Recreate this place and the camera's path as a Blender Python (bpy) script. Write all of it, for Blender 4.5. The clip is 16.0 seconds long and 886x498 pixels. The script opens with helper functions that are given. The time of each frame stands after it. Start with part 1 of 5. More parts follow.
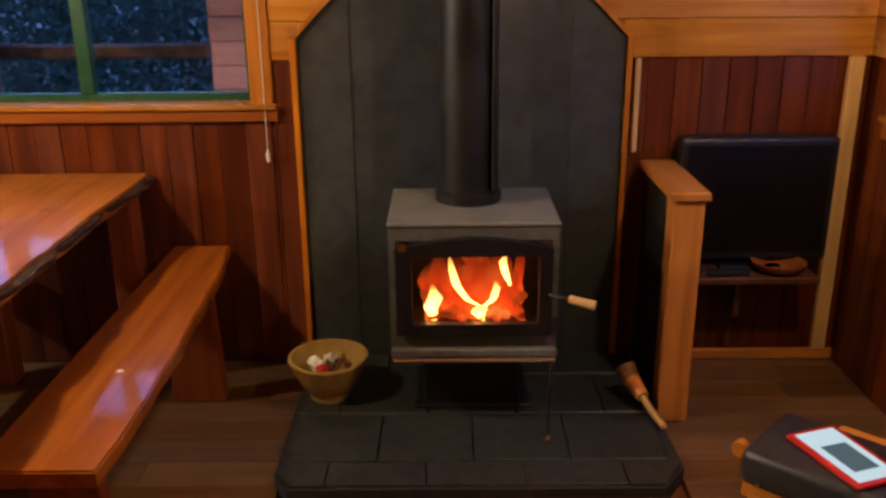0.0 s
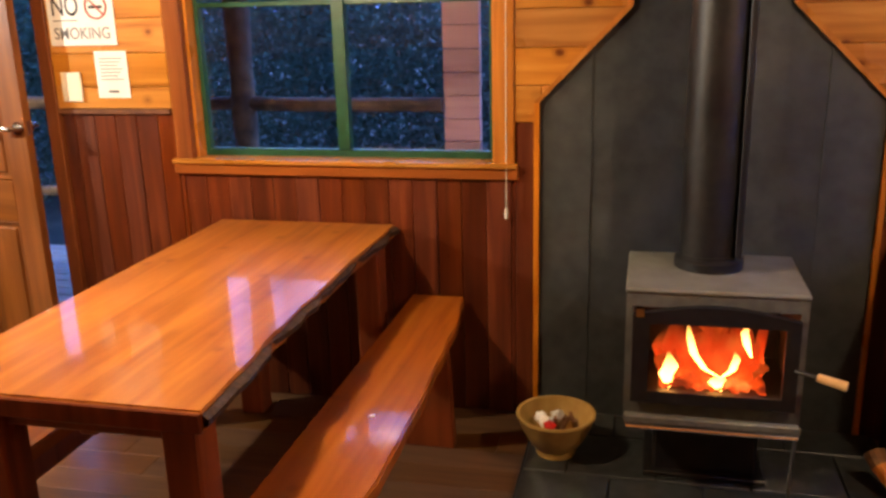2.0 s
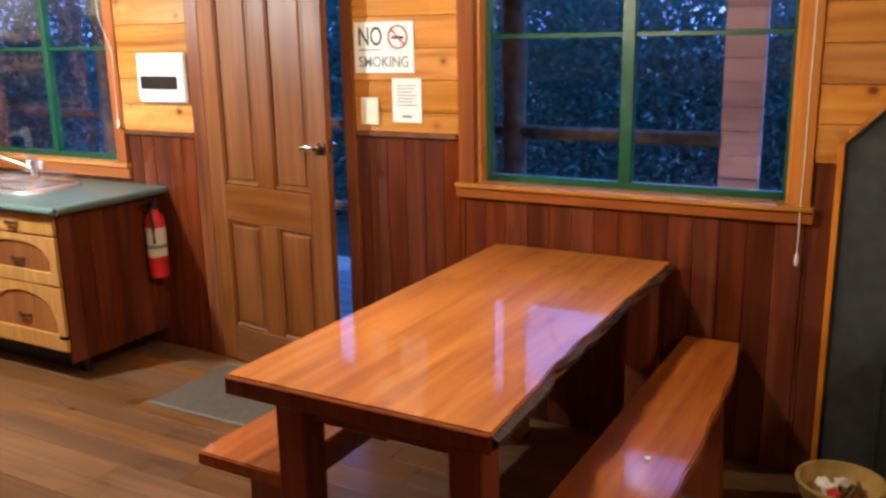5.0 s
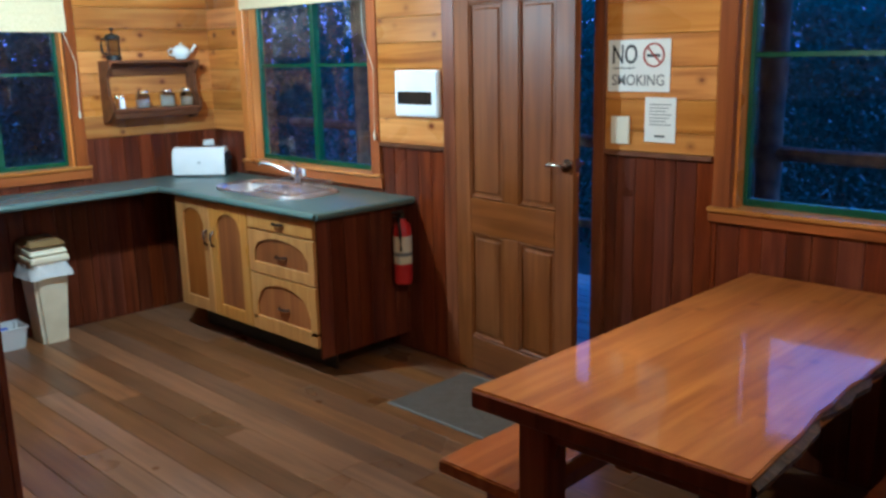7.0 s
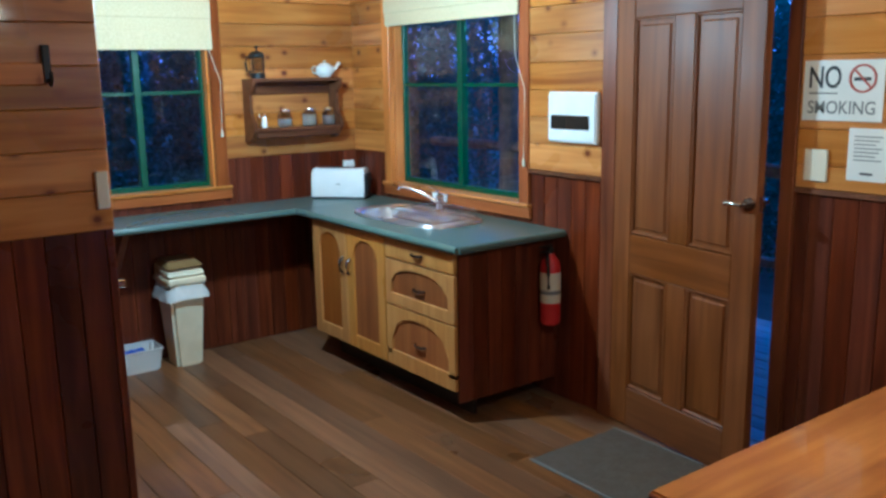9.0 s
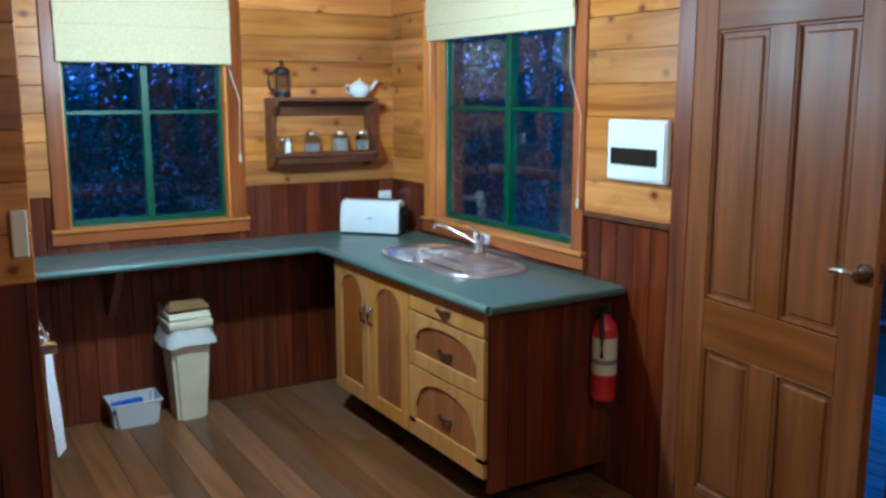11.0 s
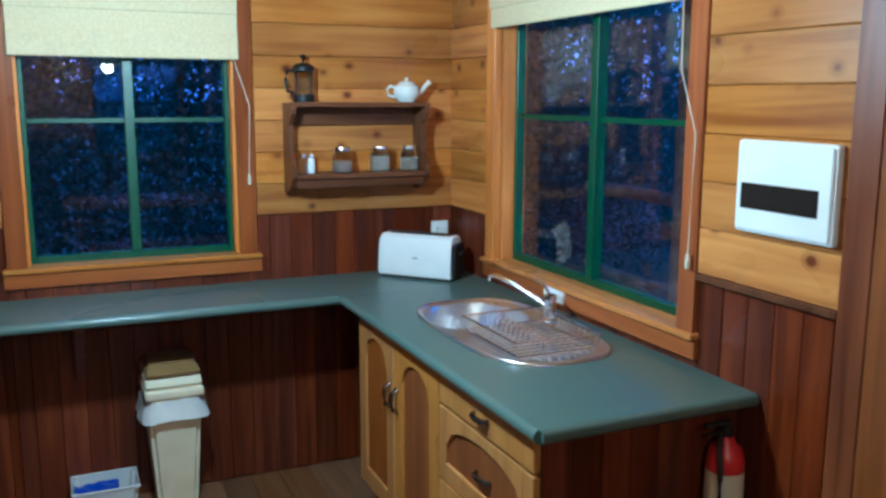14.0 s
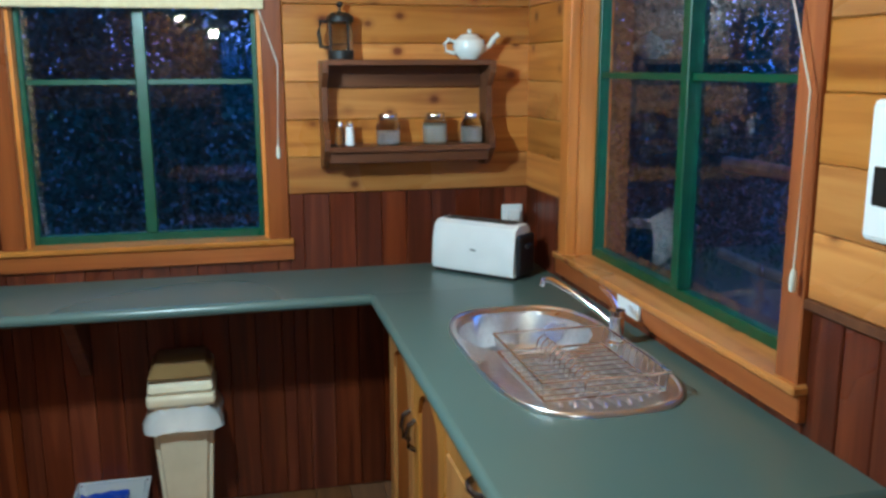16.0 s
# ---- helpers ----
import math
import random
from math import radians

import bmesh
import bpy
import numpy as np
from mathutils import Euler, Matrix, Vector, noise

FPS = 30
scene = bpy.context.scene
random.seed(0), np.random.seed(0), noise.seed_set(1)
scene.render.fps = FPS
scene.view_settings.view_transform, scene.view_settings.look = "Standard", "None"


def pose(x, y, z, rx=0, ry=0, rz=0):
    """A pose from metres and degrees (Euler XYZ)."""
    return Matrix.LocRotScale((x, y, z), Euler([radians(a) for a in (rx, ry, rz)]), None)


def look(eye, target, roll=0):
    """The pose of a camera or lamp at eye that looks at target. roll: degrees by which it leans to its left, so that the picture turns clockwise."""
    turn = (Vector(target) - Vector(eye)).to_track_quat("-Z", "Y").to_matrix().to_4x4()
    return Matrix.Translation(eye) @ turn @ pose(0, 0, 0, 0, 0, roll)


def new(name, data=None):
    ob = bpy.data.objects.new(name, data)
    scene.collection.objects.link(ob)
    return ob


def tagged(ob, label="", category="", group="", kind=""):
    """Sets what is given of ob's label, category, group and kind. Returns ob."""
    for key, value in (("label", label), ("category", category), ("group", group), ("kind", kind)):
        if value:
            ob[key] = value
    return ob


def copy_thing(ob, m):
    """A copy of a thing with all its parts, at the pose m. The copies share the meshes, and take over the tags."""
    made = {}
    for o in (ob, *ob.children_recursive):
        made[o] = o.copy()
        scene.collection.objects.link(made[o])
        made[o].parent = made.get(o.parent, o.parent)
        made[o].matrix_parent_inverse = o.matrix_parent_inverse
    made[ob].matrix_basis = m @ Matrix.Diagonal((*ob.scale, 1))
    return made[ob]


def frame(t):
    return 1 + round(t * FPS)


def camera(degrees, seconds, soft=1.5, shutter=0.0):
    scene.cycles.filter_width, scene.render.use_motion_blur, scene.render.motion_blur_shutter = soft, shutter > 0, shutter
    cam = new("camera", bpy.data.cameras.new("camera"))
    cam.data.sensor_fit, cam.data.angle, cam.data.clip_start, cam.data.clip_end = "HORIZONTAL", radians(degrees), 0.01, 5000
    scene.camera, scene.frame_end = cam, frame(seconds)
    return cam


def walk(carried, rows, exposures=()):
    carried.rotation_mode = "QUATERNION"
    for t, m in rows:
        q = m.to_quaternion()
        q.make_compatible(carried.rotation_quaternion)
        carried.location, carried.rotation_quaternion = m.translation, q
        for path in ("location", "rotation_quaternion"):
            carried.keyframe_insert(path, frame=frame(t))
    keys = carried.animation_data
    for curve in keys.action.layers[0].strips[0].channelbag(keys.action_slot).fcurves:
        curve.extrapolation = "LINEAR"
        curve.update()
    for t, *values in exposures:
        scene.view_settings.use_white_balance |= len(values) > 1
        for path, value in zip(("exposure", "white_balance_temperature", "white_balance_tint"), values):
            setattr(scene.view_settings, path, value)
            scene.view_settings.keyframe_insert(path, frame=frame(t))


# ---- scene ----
cam = camera(54.0, 16.0, 2.9)
EXPOSURES = [(0.0, 0.60, 6500, 6), (1.5, 0.93, 6500, 6), (3.0, 1.25, 6500, 5), (5.5, 0.60, 4800, -8), (6.5, 0.07, 4300, -12), (7.5, -0.06, 4150, -14), (9.0, -0.13, 4000, -16), (11.5, -0.17, 3950, -17), (13.0, -0.22, 3900, -17), (14.5, -0.34, 4100, -17), (16.0, -0.37, 4450, -15)]
PATH = [
    (0, (1.079, 0.833, 1.548), (1.074, 2.727, 0.905), -0.5),
    (0.5, (1.034, 0.828, 1.557), (0.942, 2.73, 0.948), -1.1),
    (1, (1.01, 0.803, 1.576), (0.781, 2.7, 0.984), -1.7),
    (1.5, (0.952, 0.783, 1.608), (0.602, 2.668, 1.039), -1.7),
    (2, (0.944, 0.782, 1.628), (0.495, 2.653, 1.082), -1.5),
    (2.5, (0.918, 0.776, 1.641), (0.385, 2.63, 1.112), -0.4),
    (3, (0.91, 0.762, 1.654), (0.264, 2.581, 1.13), -0.6),
    (5.5, (0.778, 0.723, 1.64), (-0.3, 2.344, 1.179), -0.6),
    (6, (0.754, 0.704, 1.651), (-0.476, 2.209, 1.18), -0.3),
    (6.5, (0.743, 0.7, 1.653), (-0.592, 2.118, 1.199), -0.7),
    (7, (0.736, 0.71, 1.662), (-0.634, 2.101, 1.228), -1.2),
    (7.5, (0.692, 0.721, 1.677), (-0.73, 2.066, 1.267), -1.3),
    (8, (0.613, 0.747, 1.681), (-0.82, 2.079, 1.264), -1.6),
    (8.5, (0.519, 0.8, 1.687), (-0.956, 2.083, 1.259), -2.8),
    (9, (0.389, 0.926, 1.693), (-1.186, 2.093, 1.295), -1.0),
    (11.5, (-0.185, 1.635, 1.685), (-1.868, 2.657, 1.333), 0.2),
    (12, (-0.272, 1.76, 1.695), (-1.93, 2.818, 1.329), 2.0),
    (12.5, (-0.422, 1.871, 1.694), (-2.043, 2.976, 1.304), 1.0),
    (13, (-0.619, 1.966, 1.7), (-2.265, 3.054, 1.375), -0.2),
    (13.5, (-0.83, 2.123, 1.691), (-2.564, 3.048, 1.316), -0.6),
    (14, (-0.996, 2.291, 1.698), (-2.796, 3.093, 1.354), 0.2),
    (14.5, (-1.233, 2.379, 1.697), (-3.016, 3.203, 1.316), 0.1),
    (15, (-1.405, 2.475, 1.667), (-3.195, 3.307, 1.342), -1.0),
    (15.5, (-1.495, 2.636, 1.644), (-3.341, 3.308, 1.27), -1.2),
    (16, (-1.512, 2.899, 1.646), (-3.417, 3.349, 1.238), -0.2),
]
walk(cam, [(t, look(eye, target, roll)) for t, eye, target, roll in PATH], EXPOSURES)
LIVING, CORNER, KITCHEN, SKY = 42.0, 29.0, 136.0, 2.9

# ---- world and lights ----
world = bpy.data.worlds.new("world")
scene.world = world
world.use_nodes = True
wn, wl = world.node_tree.nodes, world.node_tree.links
sky = wn.new("ShaderNodeTexSky")
sky.sky_type, sky.sun_disc = "NISHITA", False
sky.sun_elevation, sky.sun_rotation = radians(2.0), radians(200)
dusk = wn.new("ShaderNodeMixRGB")
dusk.blend_type, dusk.inputs[0].default_value = "MIX", 0.9
dusk.inputs[2].default_value = (0.075, 0.23, 0.95, 1)
wl.new(sky.outputs[0], dusk.inputs[1])
wl.new(dusk.outputs[0], wn["Background"].inputs[0])
wn["Background"].inputs[1].default_value = SKY


def lamp(name, place, watts, colour, radius):
    d = bpy.data.lights.new(name, "POINT")
    d.energy, d.color, d.shadow_soft_size = watts, colour, radius
    ob = new(name, d)
    ob.location = place
    return ob


lamp("pendant_bulb_light", (-0.54, 2.76, 1.94), LIVING, (1.0, 0.72, 0.48), 0.045)
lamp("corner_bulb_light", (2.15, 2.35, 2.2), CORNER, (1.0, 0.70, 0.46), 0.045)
lamp("kitchen_bulb_light", (-3.2, 2.57, 2.0), KITCHEN, (0.99, 0.94, 0.86), 0.05)


# ---- materials ----
def material(name, colour=(0.5, 0.5, 0.5), rough=0.5, metal=0.0):
    m = bpy.data.materials.new(name)
    m.use_nodes = True
    b = m.node_tree.nodes["Principled BSDF"]
    b.inputs["Base Color"].default_value = (*colour, 1)
    b.inputs["Roughness"].default_value, b.inputs["Metallic"].default_value = rough, metal
    return m


def coords(m, stretch):
    """Object coordinates, shifted at random from object to object and stretched."""
    n, l = m.node_tree.nodes, m.node_tree.links
    tc, info = n.new("ShaderNodeTexCoord"), n.new("ShaderNodeObjectInfo")
    mul, add = n.new("ShaderNodeVectorMath"), n.new("ShaderNodeVectorMath")
    mul.operation, add.operation = "SCALE", "ADD"
    comb = n.new("ShaderNodeCombineXYZ")
    for k in range(3):
        l.new(info.outputs["Random"], comb.inputs[k])
    l.new(comb.outputs[0], mul.inputs[0])
    mul.inputs["Scale"].default_value = 37.0
    l.new(tc.outputs["Object"], add.inputs[0])
    l.new(mul.outputs[0], add.inputs[1])
    mp = n.new("ShaderNodeMapping")
    mp.inputs["Scale"].default_value = stretch
    l.new(add.outputs[0], mp.inputs[0])
    return add, mp, info


def ramp(m, source, stops):
    r = m.node_tree.nodes.new("ShaderNodeValToRGB")
    e = r.color_ramp.elements
    while len(e) < len(stops):
        e.new(0.5)
    for el, (p, c) in zip(e, stops):
        el.position, el.color = p, (*c, 1)
    m.node_tree.links.new(source, r.inputs[0])
    return r


def wood(name, dark, mid, light, grain="z", rough=0.35, knots=0.0, vary=0.35, coat=0.0, bump=0.15, fade=0.035):
    m = material(name, mid, rough)
    n, l = m.node_tree.nodes, m.node_tree.links
    b = n["Principled BSDF"]
    along = {"x": (0.7, 11, 11), "y": (11, 0.7, 11), "z": (11, 11, 0.7)}[grain]
    shifted, mp, info = coords(m, along)
    g = n.new("ShaderNodeTexNoise")
    g.inputs["Scale"].default_value, g.inputs["Detail"].default_value, g.inputs["Distortion"].default_value = 2.0, 5, 0.6
    l.new(mp.outputs[0], g.inputs["Vector"])
    c = ramp(m, g.outputs["Fac"], [(0.22, dark), (0.5, mid), (0.8, light)])
    out = c.outputs[0]
    if knots:
        kn = n.new("ShaderNodeMapping")
        kn.inputs["Scale"].default_value = {"x": (6.5, 8, 8), "y": (8, 6.5, 8), "z": (8, 8, 6.5)}[grain]
        l.new(shifted.outputs[0], kn.inputs[0])
        v = n.new("ShaderNodeTexVoronoi")
        v.inputs["Scale"].default_value = 1.0
        l.new(kn.outputs[0], v.inputs["Vector"])
        k = ramp(m, v.outputs["Distance"], [(0.06, (1, 1, 1)), (0.10, (0.85, 0.85, 0.85)), (0.125, (0.45, 0.45, 0.45)), (0.15, (0.3, 0.3, 0.3)), (0.24, (0, 0, 0))])
        f = n.new("ShaderNodeMath")
        f.operation = "MULTIPLY"
        f.inputs[1].default_value = knots
        l.new(k.outputs[0], f.inputs[0])
        mix = n.new("ShaderNodeMixRGB")
        mix.inputs[2].default_value = (0.13, 0.032, 0.008, 1)
        l.new(f.outputs[0], mix.inputs[0])
        l.new(out, mix.inputs[1])
        out = mix.outputs[0]
    big = n.new("ShaderNodeTexNoise")
    big.inputs["Scale"].default_value = 2.5
    l.new(shifted.outputs[0], big.inputs["Vector"])
    val = n.new("ShaderNodeMath")
    val.operation = "MULTIPLY_ADD"
    val.inputs[1].default_value, val.inputs[2].default_value = vary, 1.0 - 0.5 * vary
    l.new(info.outputs["Random"], val.inputs[0])
    val2 = n.new("ShaderNodeMath")
    val2.operation = "MULTIPLY_ADD"
    val2.inputs[1].default_value = 0.4
    l.new(big.outputs["Fac"], val2.inputs[0])
    sub = n.new("ShaderNodeMath")
    sub.operation = "SUBTRACT"
    sub.inputs[1].default_value = 0.2
    l.new(val.outputs[0], sub.inputs[0])
    l.new(sub.outputs[0], val2.inputs[2])
    hsv = n.new("ShaderNodeHueSaturation")
    other = n.new("ShaderNodeMath")
    other.operation, other.inputs[1].default_value = "MULTIPLY", 7.31
    fr = n.new("ShaderNodeMath")
    fr.operation = "FRACT"
    sat = n.new("ShaderNodeMath")
    sat.operation, sat.inputs[1].default_value, sat.inputs[2].default_value = "MULTIPLY_ADD", 2 * fade, 1.0 - fade
    l.new(info.outputs["Random"], other.inputs[0])
    l.new(other.outputs[0], fr.inputs[0])
    l.new(fr.outputs[0], sat.inputs[0])
    l.new(sat.outputs[0], hsv.inputs["Saturation"])
    l.new(val2.outputs[0], hsv.inputs["Value"])
    l.new(out, hsv.inputs["Color"])
    l.new(hsv.outputs[0], b.inputs["Base Color"])
    bp = n.new("ShaderNodeBump")
    bp.inputs["Strength"].default_value, bp.inputs["Distance"].default_value = bump, 0.004
    l.new(g.outputs["Fac"], bp.inputs["Height"])
    l.new(bp.outputs[0], b.inputs["Normal"])
    rr = ramp(m, big.outputs["Fac"], [(0.3, (rough * 0.8,) * 3), (0.7, (rough * 1.25,) * 3)])
    l.new(rr.outputs[0], b.inputs["Roughness"])
    b.inputs["Specular IOR Level"].default_value = 0.33
    b.inputs["Coat Weight"].default_value, b.inputs["Coat Roughness"].default_value = coat, 0.07
    return m


def mottled(name, a, c, scale=20, rough=0.5, metal=0.0, bump=0.1, distance=0.003):
    m = material(name, a, rough, metal)
    n, l = m.node_tree.nodes, m.node_tree.links
    b = n["Principled BSDF"]
    shifted, mp, info = coords(m, (1, 1, 1))
    g = n.new("ShaderNodeTexNoise")
    g.inputs["Scale"].default_value, g.inputs["Detail"].default_value = scale, 8
    l.new(mp.outputs[0], g.inputs["Vector"])
    r = ramp(m, g.outputs["Fac"], [(0.35, a), (0.65, c)])
    l.new(r.outputs[0], b.inputs["Base Color"])
    s = n.new("ShaderNodeTexNoise")
    s.inputs["Scale"].default_value = scale * 0.12
    l.new(mp.outputs[0], s.inputs["Vector"])
    rr = ramp(m, s.outputs["Fac"], [(0.3, (rough * 0.8,) * 3), (0.7, (min(1, rough * 1.25),) * 3)])
    l.new(rr.outputs[0], b.inputs["Roughness"])
    bp = n.new("ShaderNodeBump")
    bp.inputs["Strength"].default_value, bp.inputs["Distance"].default_value = bump, distance
    l.new(g.outputs["Fac"], bp.inputs["Height"])
    l.new(bp.outputs[0], b.inputs["Normal"])
    return m


def glow(name, colour, strength):
    m = material(name, (0, 0, 0), 0.8)
    b = m.node_tree.nodes["Principled BSDF"]
    b.inputs["Emission Color"].default_value, b.inputs["Emission Strength"].default_value = (*colour, 1), strength
    return m


def glassy(name, colour=(1, 1, 1), rough=0.0):
    m = material(name, colour, rough)
    b = m.node_tree.nodes["Principled BSDF"]
    b.inputs["Transmission Weight"].default_value, b.inputs["IOR"].default_value = 1.0, 1.45
    return m


CEDAR = wood("cedar", (0.0405, 0.00792, 0.00297), (0.099, 0.01935, 0.00513), (0.1845, 0.0441, 0.0108), "z", 0.33, 0, 0.62, 0.05, fade=0.05)
PINE_X = wood("pine_x", (0.2523, 0.08004, 0.01131), (0.4611, 0.187, 0.03132), (0.5916, 0.2871, 0.06264), "x", 0.30, 1.0, 0.5, 0.1)
PINE_Y = wood("pine_y", (0.2523, 0.08004, 0.01131), (0.4611, 0.187, 0.03132), (0.5916, 0.2871, 0.06264), "y", 0.30, 1.0, 0.5, 0.1)
TRIM_X = wood("trim_x", (0.36, 0.115, 0.015), (0.54, 0.195, 0.026), (0.66, 0.28, 0.05), "x", 0.32, fade=0.03)
TRIM_Y = wood("trim_y", (0.36, 0.115, 0.015), (0.54, 0.195, 0.026), (0.66, 0.28, 0.05), "y", 0.32, fade=0.03)
TRIM_Z = wood("trim_z", (0.36, 0.115, 0.015), (0.54, 0.195, 0.026), (0.66, 0.28, 0.05), "z", 0.32, fade=0.03)
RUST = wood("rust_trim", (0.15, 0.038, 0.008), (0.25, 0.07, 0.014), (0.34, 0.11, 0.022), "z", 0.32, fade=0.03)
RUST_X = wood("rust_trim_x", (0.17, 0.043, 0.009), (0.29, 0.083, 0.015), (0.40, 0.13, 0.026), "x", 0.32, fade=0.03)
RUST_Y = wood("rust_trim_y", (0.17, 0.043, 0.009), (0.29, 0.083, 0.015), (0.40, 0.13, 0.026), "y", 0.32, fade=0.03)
PALE = wood("pale_pine", (0.55, 0.32, 0.12), (0.70, 0.44, 0.17), (0.78, 0.54, 0.25), "z", 0.4, 0.4, 0.2)
REDTRIM = wood("red_trim", (0.09, 0.0225, 0.009), (0.18, 0.054, 0.018), (0.252, 0.081, 0.027), "z", 0.35)
DOORWOOD = wood("door_wood", (0.1152, 0.03168, 0.00432), (0.18, 0.05616, 0.00792), (0.2376, 0.0828, 0.0144), "z", 0.46, 0, 0.14, 0.0, fade=0.03)
DOORRAIL = wood("door_rail", (0.1152, 0.03168, 0.00432), (0.18, 0.05616, 0.00792), (0.2376, 0.0828, 0.0144), "x", 0.46, 0, 0.14, 0.0, fade=0.03)
TABLE = wood("table_wood", (0.186, 0.04836, 0.00372), (0.3162, 0.09951, 0.00744), (0.4371, 0.16, 0.01488), "y", 0.40, 0.5, 0.15, 0.45, 0.02)
BENCH = wood("bench_wood", (0.1978, 0.043, 0.00602), (0.3268, 0.08944, 0.01204), (0.43, 0.1445, 0.02322), "y", 0.38, 0.4, 0.15, 0.4, 0.03)
for varnished in (TABLE, BENCH):
    varnished.node_tree.nodes["Principled BSDF"].inputs["Specular IOR Level"].default_value = 0.12
LEGWOOD = wood("leg_wood", (0.11, 0.022, 0.008), (0.20, 0.045, 0.014), (0.27, 0.07, 0.02), "z", 0.32, 0, 0.25)
BARK = mottled("bark", (0.02, 0.010, 0.006), (0.07, 0.03, 0.014), 45, 0.85, 0, 0.8, 0.01)
FLOORWOOD = wood("floor_wood", (0.09, 0.040, 0.017), (0.148, 0.069, 0.028), (0.20, 0.098, 0.040), "x", 0.34, 0, 0.62, 0.0, 0.08, 0.10)
CABFRAME = wood("cabinet_frame", (0.3132, 0.1286, 0.0237), (0.4232, 0.1904, 0.03809), (0.5078, 0.2582, 0.06348), "z", 0.33, 0, 0.2)
CABPANEL = wood("cabinet_panel", (0.1615, 0.0425, 0.0051), (0.238, 0.07225, 0.0085), (0.3145, 0.1105, 0.017), "z", 0.45, 0, 0.3)
SHELFWOOD = wood("shelf_wood", (0.07, 0.024, 0.010), (0.13, 0.05, 0.02), (0.2, 0.08, 0.03), "y", 0.4)
COUNTER = mottled("laminate", (0.092, 0.134, 0.118), (0.097, 0.140, 0.123), 2.5, 0.30, 0, 0.0, 0.0003)
SLATE = mottled("slate_board", (0.024, 0.028, 0.026), (0.043, 0.048, 0.044), 14, 0.6, 0, 0.25)
TILE = mottled("slate_tile", (0.018, 0.021, 0.02), (0.036, 0.041, 0.039), 22, 0.42, 0, 0.35)
GROUT = mottled("grout", (0.018, 0.018, 0.017), (0.03, 0.03, 0.028), 60, 0.9)
BLACKPAINT = mottled("black_paint", (0.006, 0.006, 0.006), (0.012, 0.012, 0.011), 30, 0.5)
STOVEGREY = mottled("stove_enamel", (0.11, 0.115, 0.10), (0.15, 0.155, 0.135), 30, 0.42, 0.2)
STOVETOP = mottled("stove_top", (0.17, 0.175, 0.145), (0.23, 0.235, 0.20), 12, 0.45, 0.2)
STOVEBLACK = mottled("stove_black", (0.005, 0.005, 0.005), (0.011, 0.0105, 0.010), 30, 0.45, 0.1)
PEWTER = material("door_pewter", (0.48, 0.45, 0.43), 0.14, 1.0)
CHROME = material("chrome", (0.88, 0.88, 0.88), 0.15, 1.0)
STEEL = mottled("brushed_steel", (0.70, 0.70, 0.71), (0.80, 0.80, 0.81), 80, 0.33, 1.0, 0.02, 0.001)
RIMSTEEL = material("polished_steel", (0.80, 0.80, 0.81), 0.28, 1.0)
GREEN = mottled("green_paint", (0.008, 0.054, 0.021), (0.013, 0.074, 0.03), 25, 0.4, 0, 0.08)
PANE = glassy("window_glass")
WHITE = mottled("white_plastic", (0.82, 0.83, 0.83), (0.87, 0.88, 0.88), 8, 0.33, 0, 0.02)
CREAM = mottled("cream_plastic", (0.66, 0.58, 0.40), (0.74, 0.66, 0.47), 9, 0.42, 0, 0.04)
TAN = mottled("tan_plastic", (0.22, 0.13, 0.045), (0.28, 0.17, 0.06), 9, 0.4, 0, 0.04)
LINER = material("liner_plastic", (0.85, 0.85, 0.83), 0.25)
LINER.node_tree.nodes["Principled BSDF"].inputs["Transmission Weight"].default_value = 0.35
BLIND = mottled("blind_cloth", (0.61, 0.52, 0.31), (0.69, 0.60, 0.37), 90, 0.85, 0, 0.2, 0.001)
PAPER = mottled("paper", (0.80, 0.79, 0.74), (0.85, 0.84, 0.80), 6, 0.6, 0, 0.02)
BEIGE = material("switch_plastic", (0.80, 0.74, 0.58), 0.4)
INK = material("ink", (0.02, 0.02, 0.022), 0.6)
GREYINK = material("grey_ink", (0.2, 0.2, 0.195), 0.6)
REDINK = material("red_ink", (0.42, 0.09, 0.07), 0.6)
RED = mottled("red_enamel", (0.50, 0.012, 0.012), (0.60, 0.02, 0.018), 12, 0.3, 0, 0.02)
BLUE = material("blue_plastic", (0.02, 0.06, 0.45), 0.4)
DARKPLASTIC = material("dark_plastic", (0.008, 0.008, 0.009), 0.5)
SMOKED = material("smoked_window", (0.02, 0.018, 0.016), 0.15)
SCREEN = material("tv_screen", (0.003, 0.003, 0.003), 0.3)
JARGLASS = glassy("jar_glass", (0.92, 0.95, 0.94))
CERAMIC = material("white_ceramic", (0.80, 0.84, 0.82), 0.15)
BOWL = mottled("yellow_pottery", (0.42, 0.27, 0.07), (0.52, 0.35, 0.11), 18, 0.35)
KINDLING = wood("kindling", (0.12, 0.06, 0.03), (0.2, 0.11, 0.05), (0.3, 0.17, 0.08), "x", 0.8)
CUSHION = mottled("dark_vinyl", (0.018, 0.019, 0.02), (0.032, 0.033, 0.034), 35, 0.38, 0, 0.25)
MATCLOTH = mottled("door_mat", (0.07, 0.054, 0.038), (0.115, 0.09, 0.066), 160, 0.95, 0, 0.8, 0.004)
TOWEL = mottled("towel_cloth", (0.62, 0.58, 0.60), (0.75, 0.70, 0.72), 120, 0.95, 0, 0.6, 0.003)
CORD = material("white_cord", (0.7, 0.66, 0.55), 0.7)
BRASS = material("knob_brass", (0.5, 0.33, 0.12), 0.3, 1.0)
FLAME = glow("flame", (1.0, 0.10, 0.008), 0.45)
fl = FLAME.node_tree
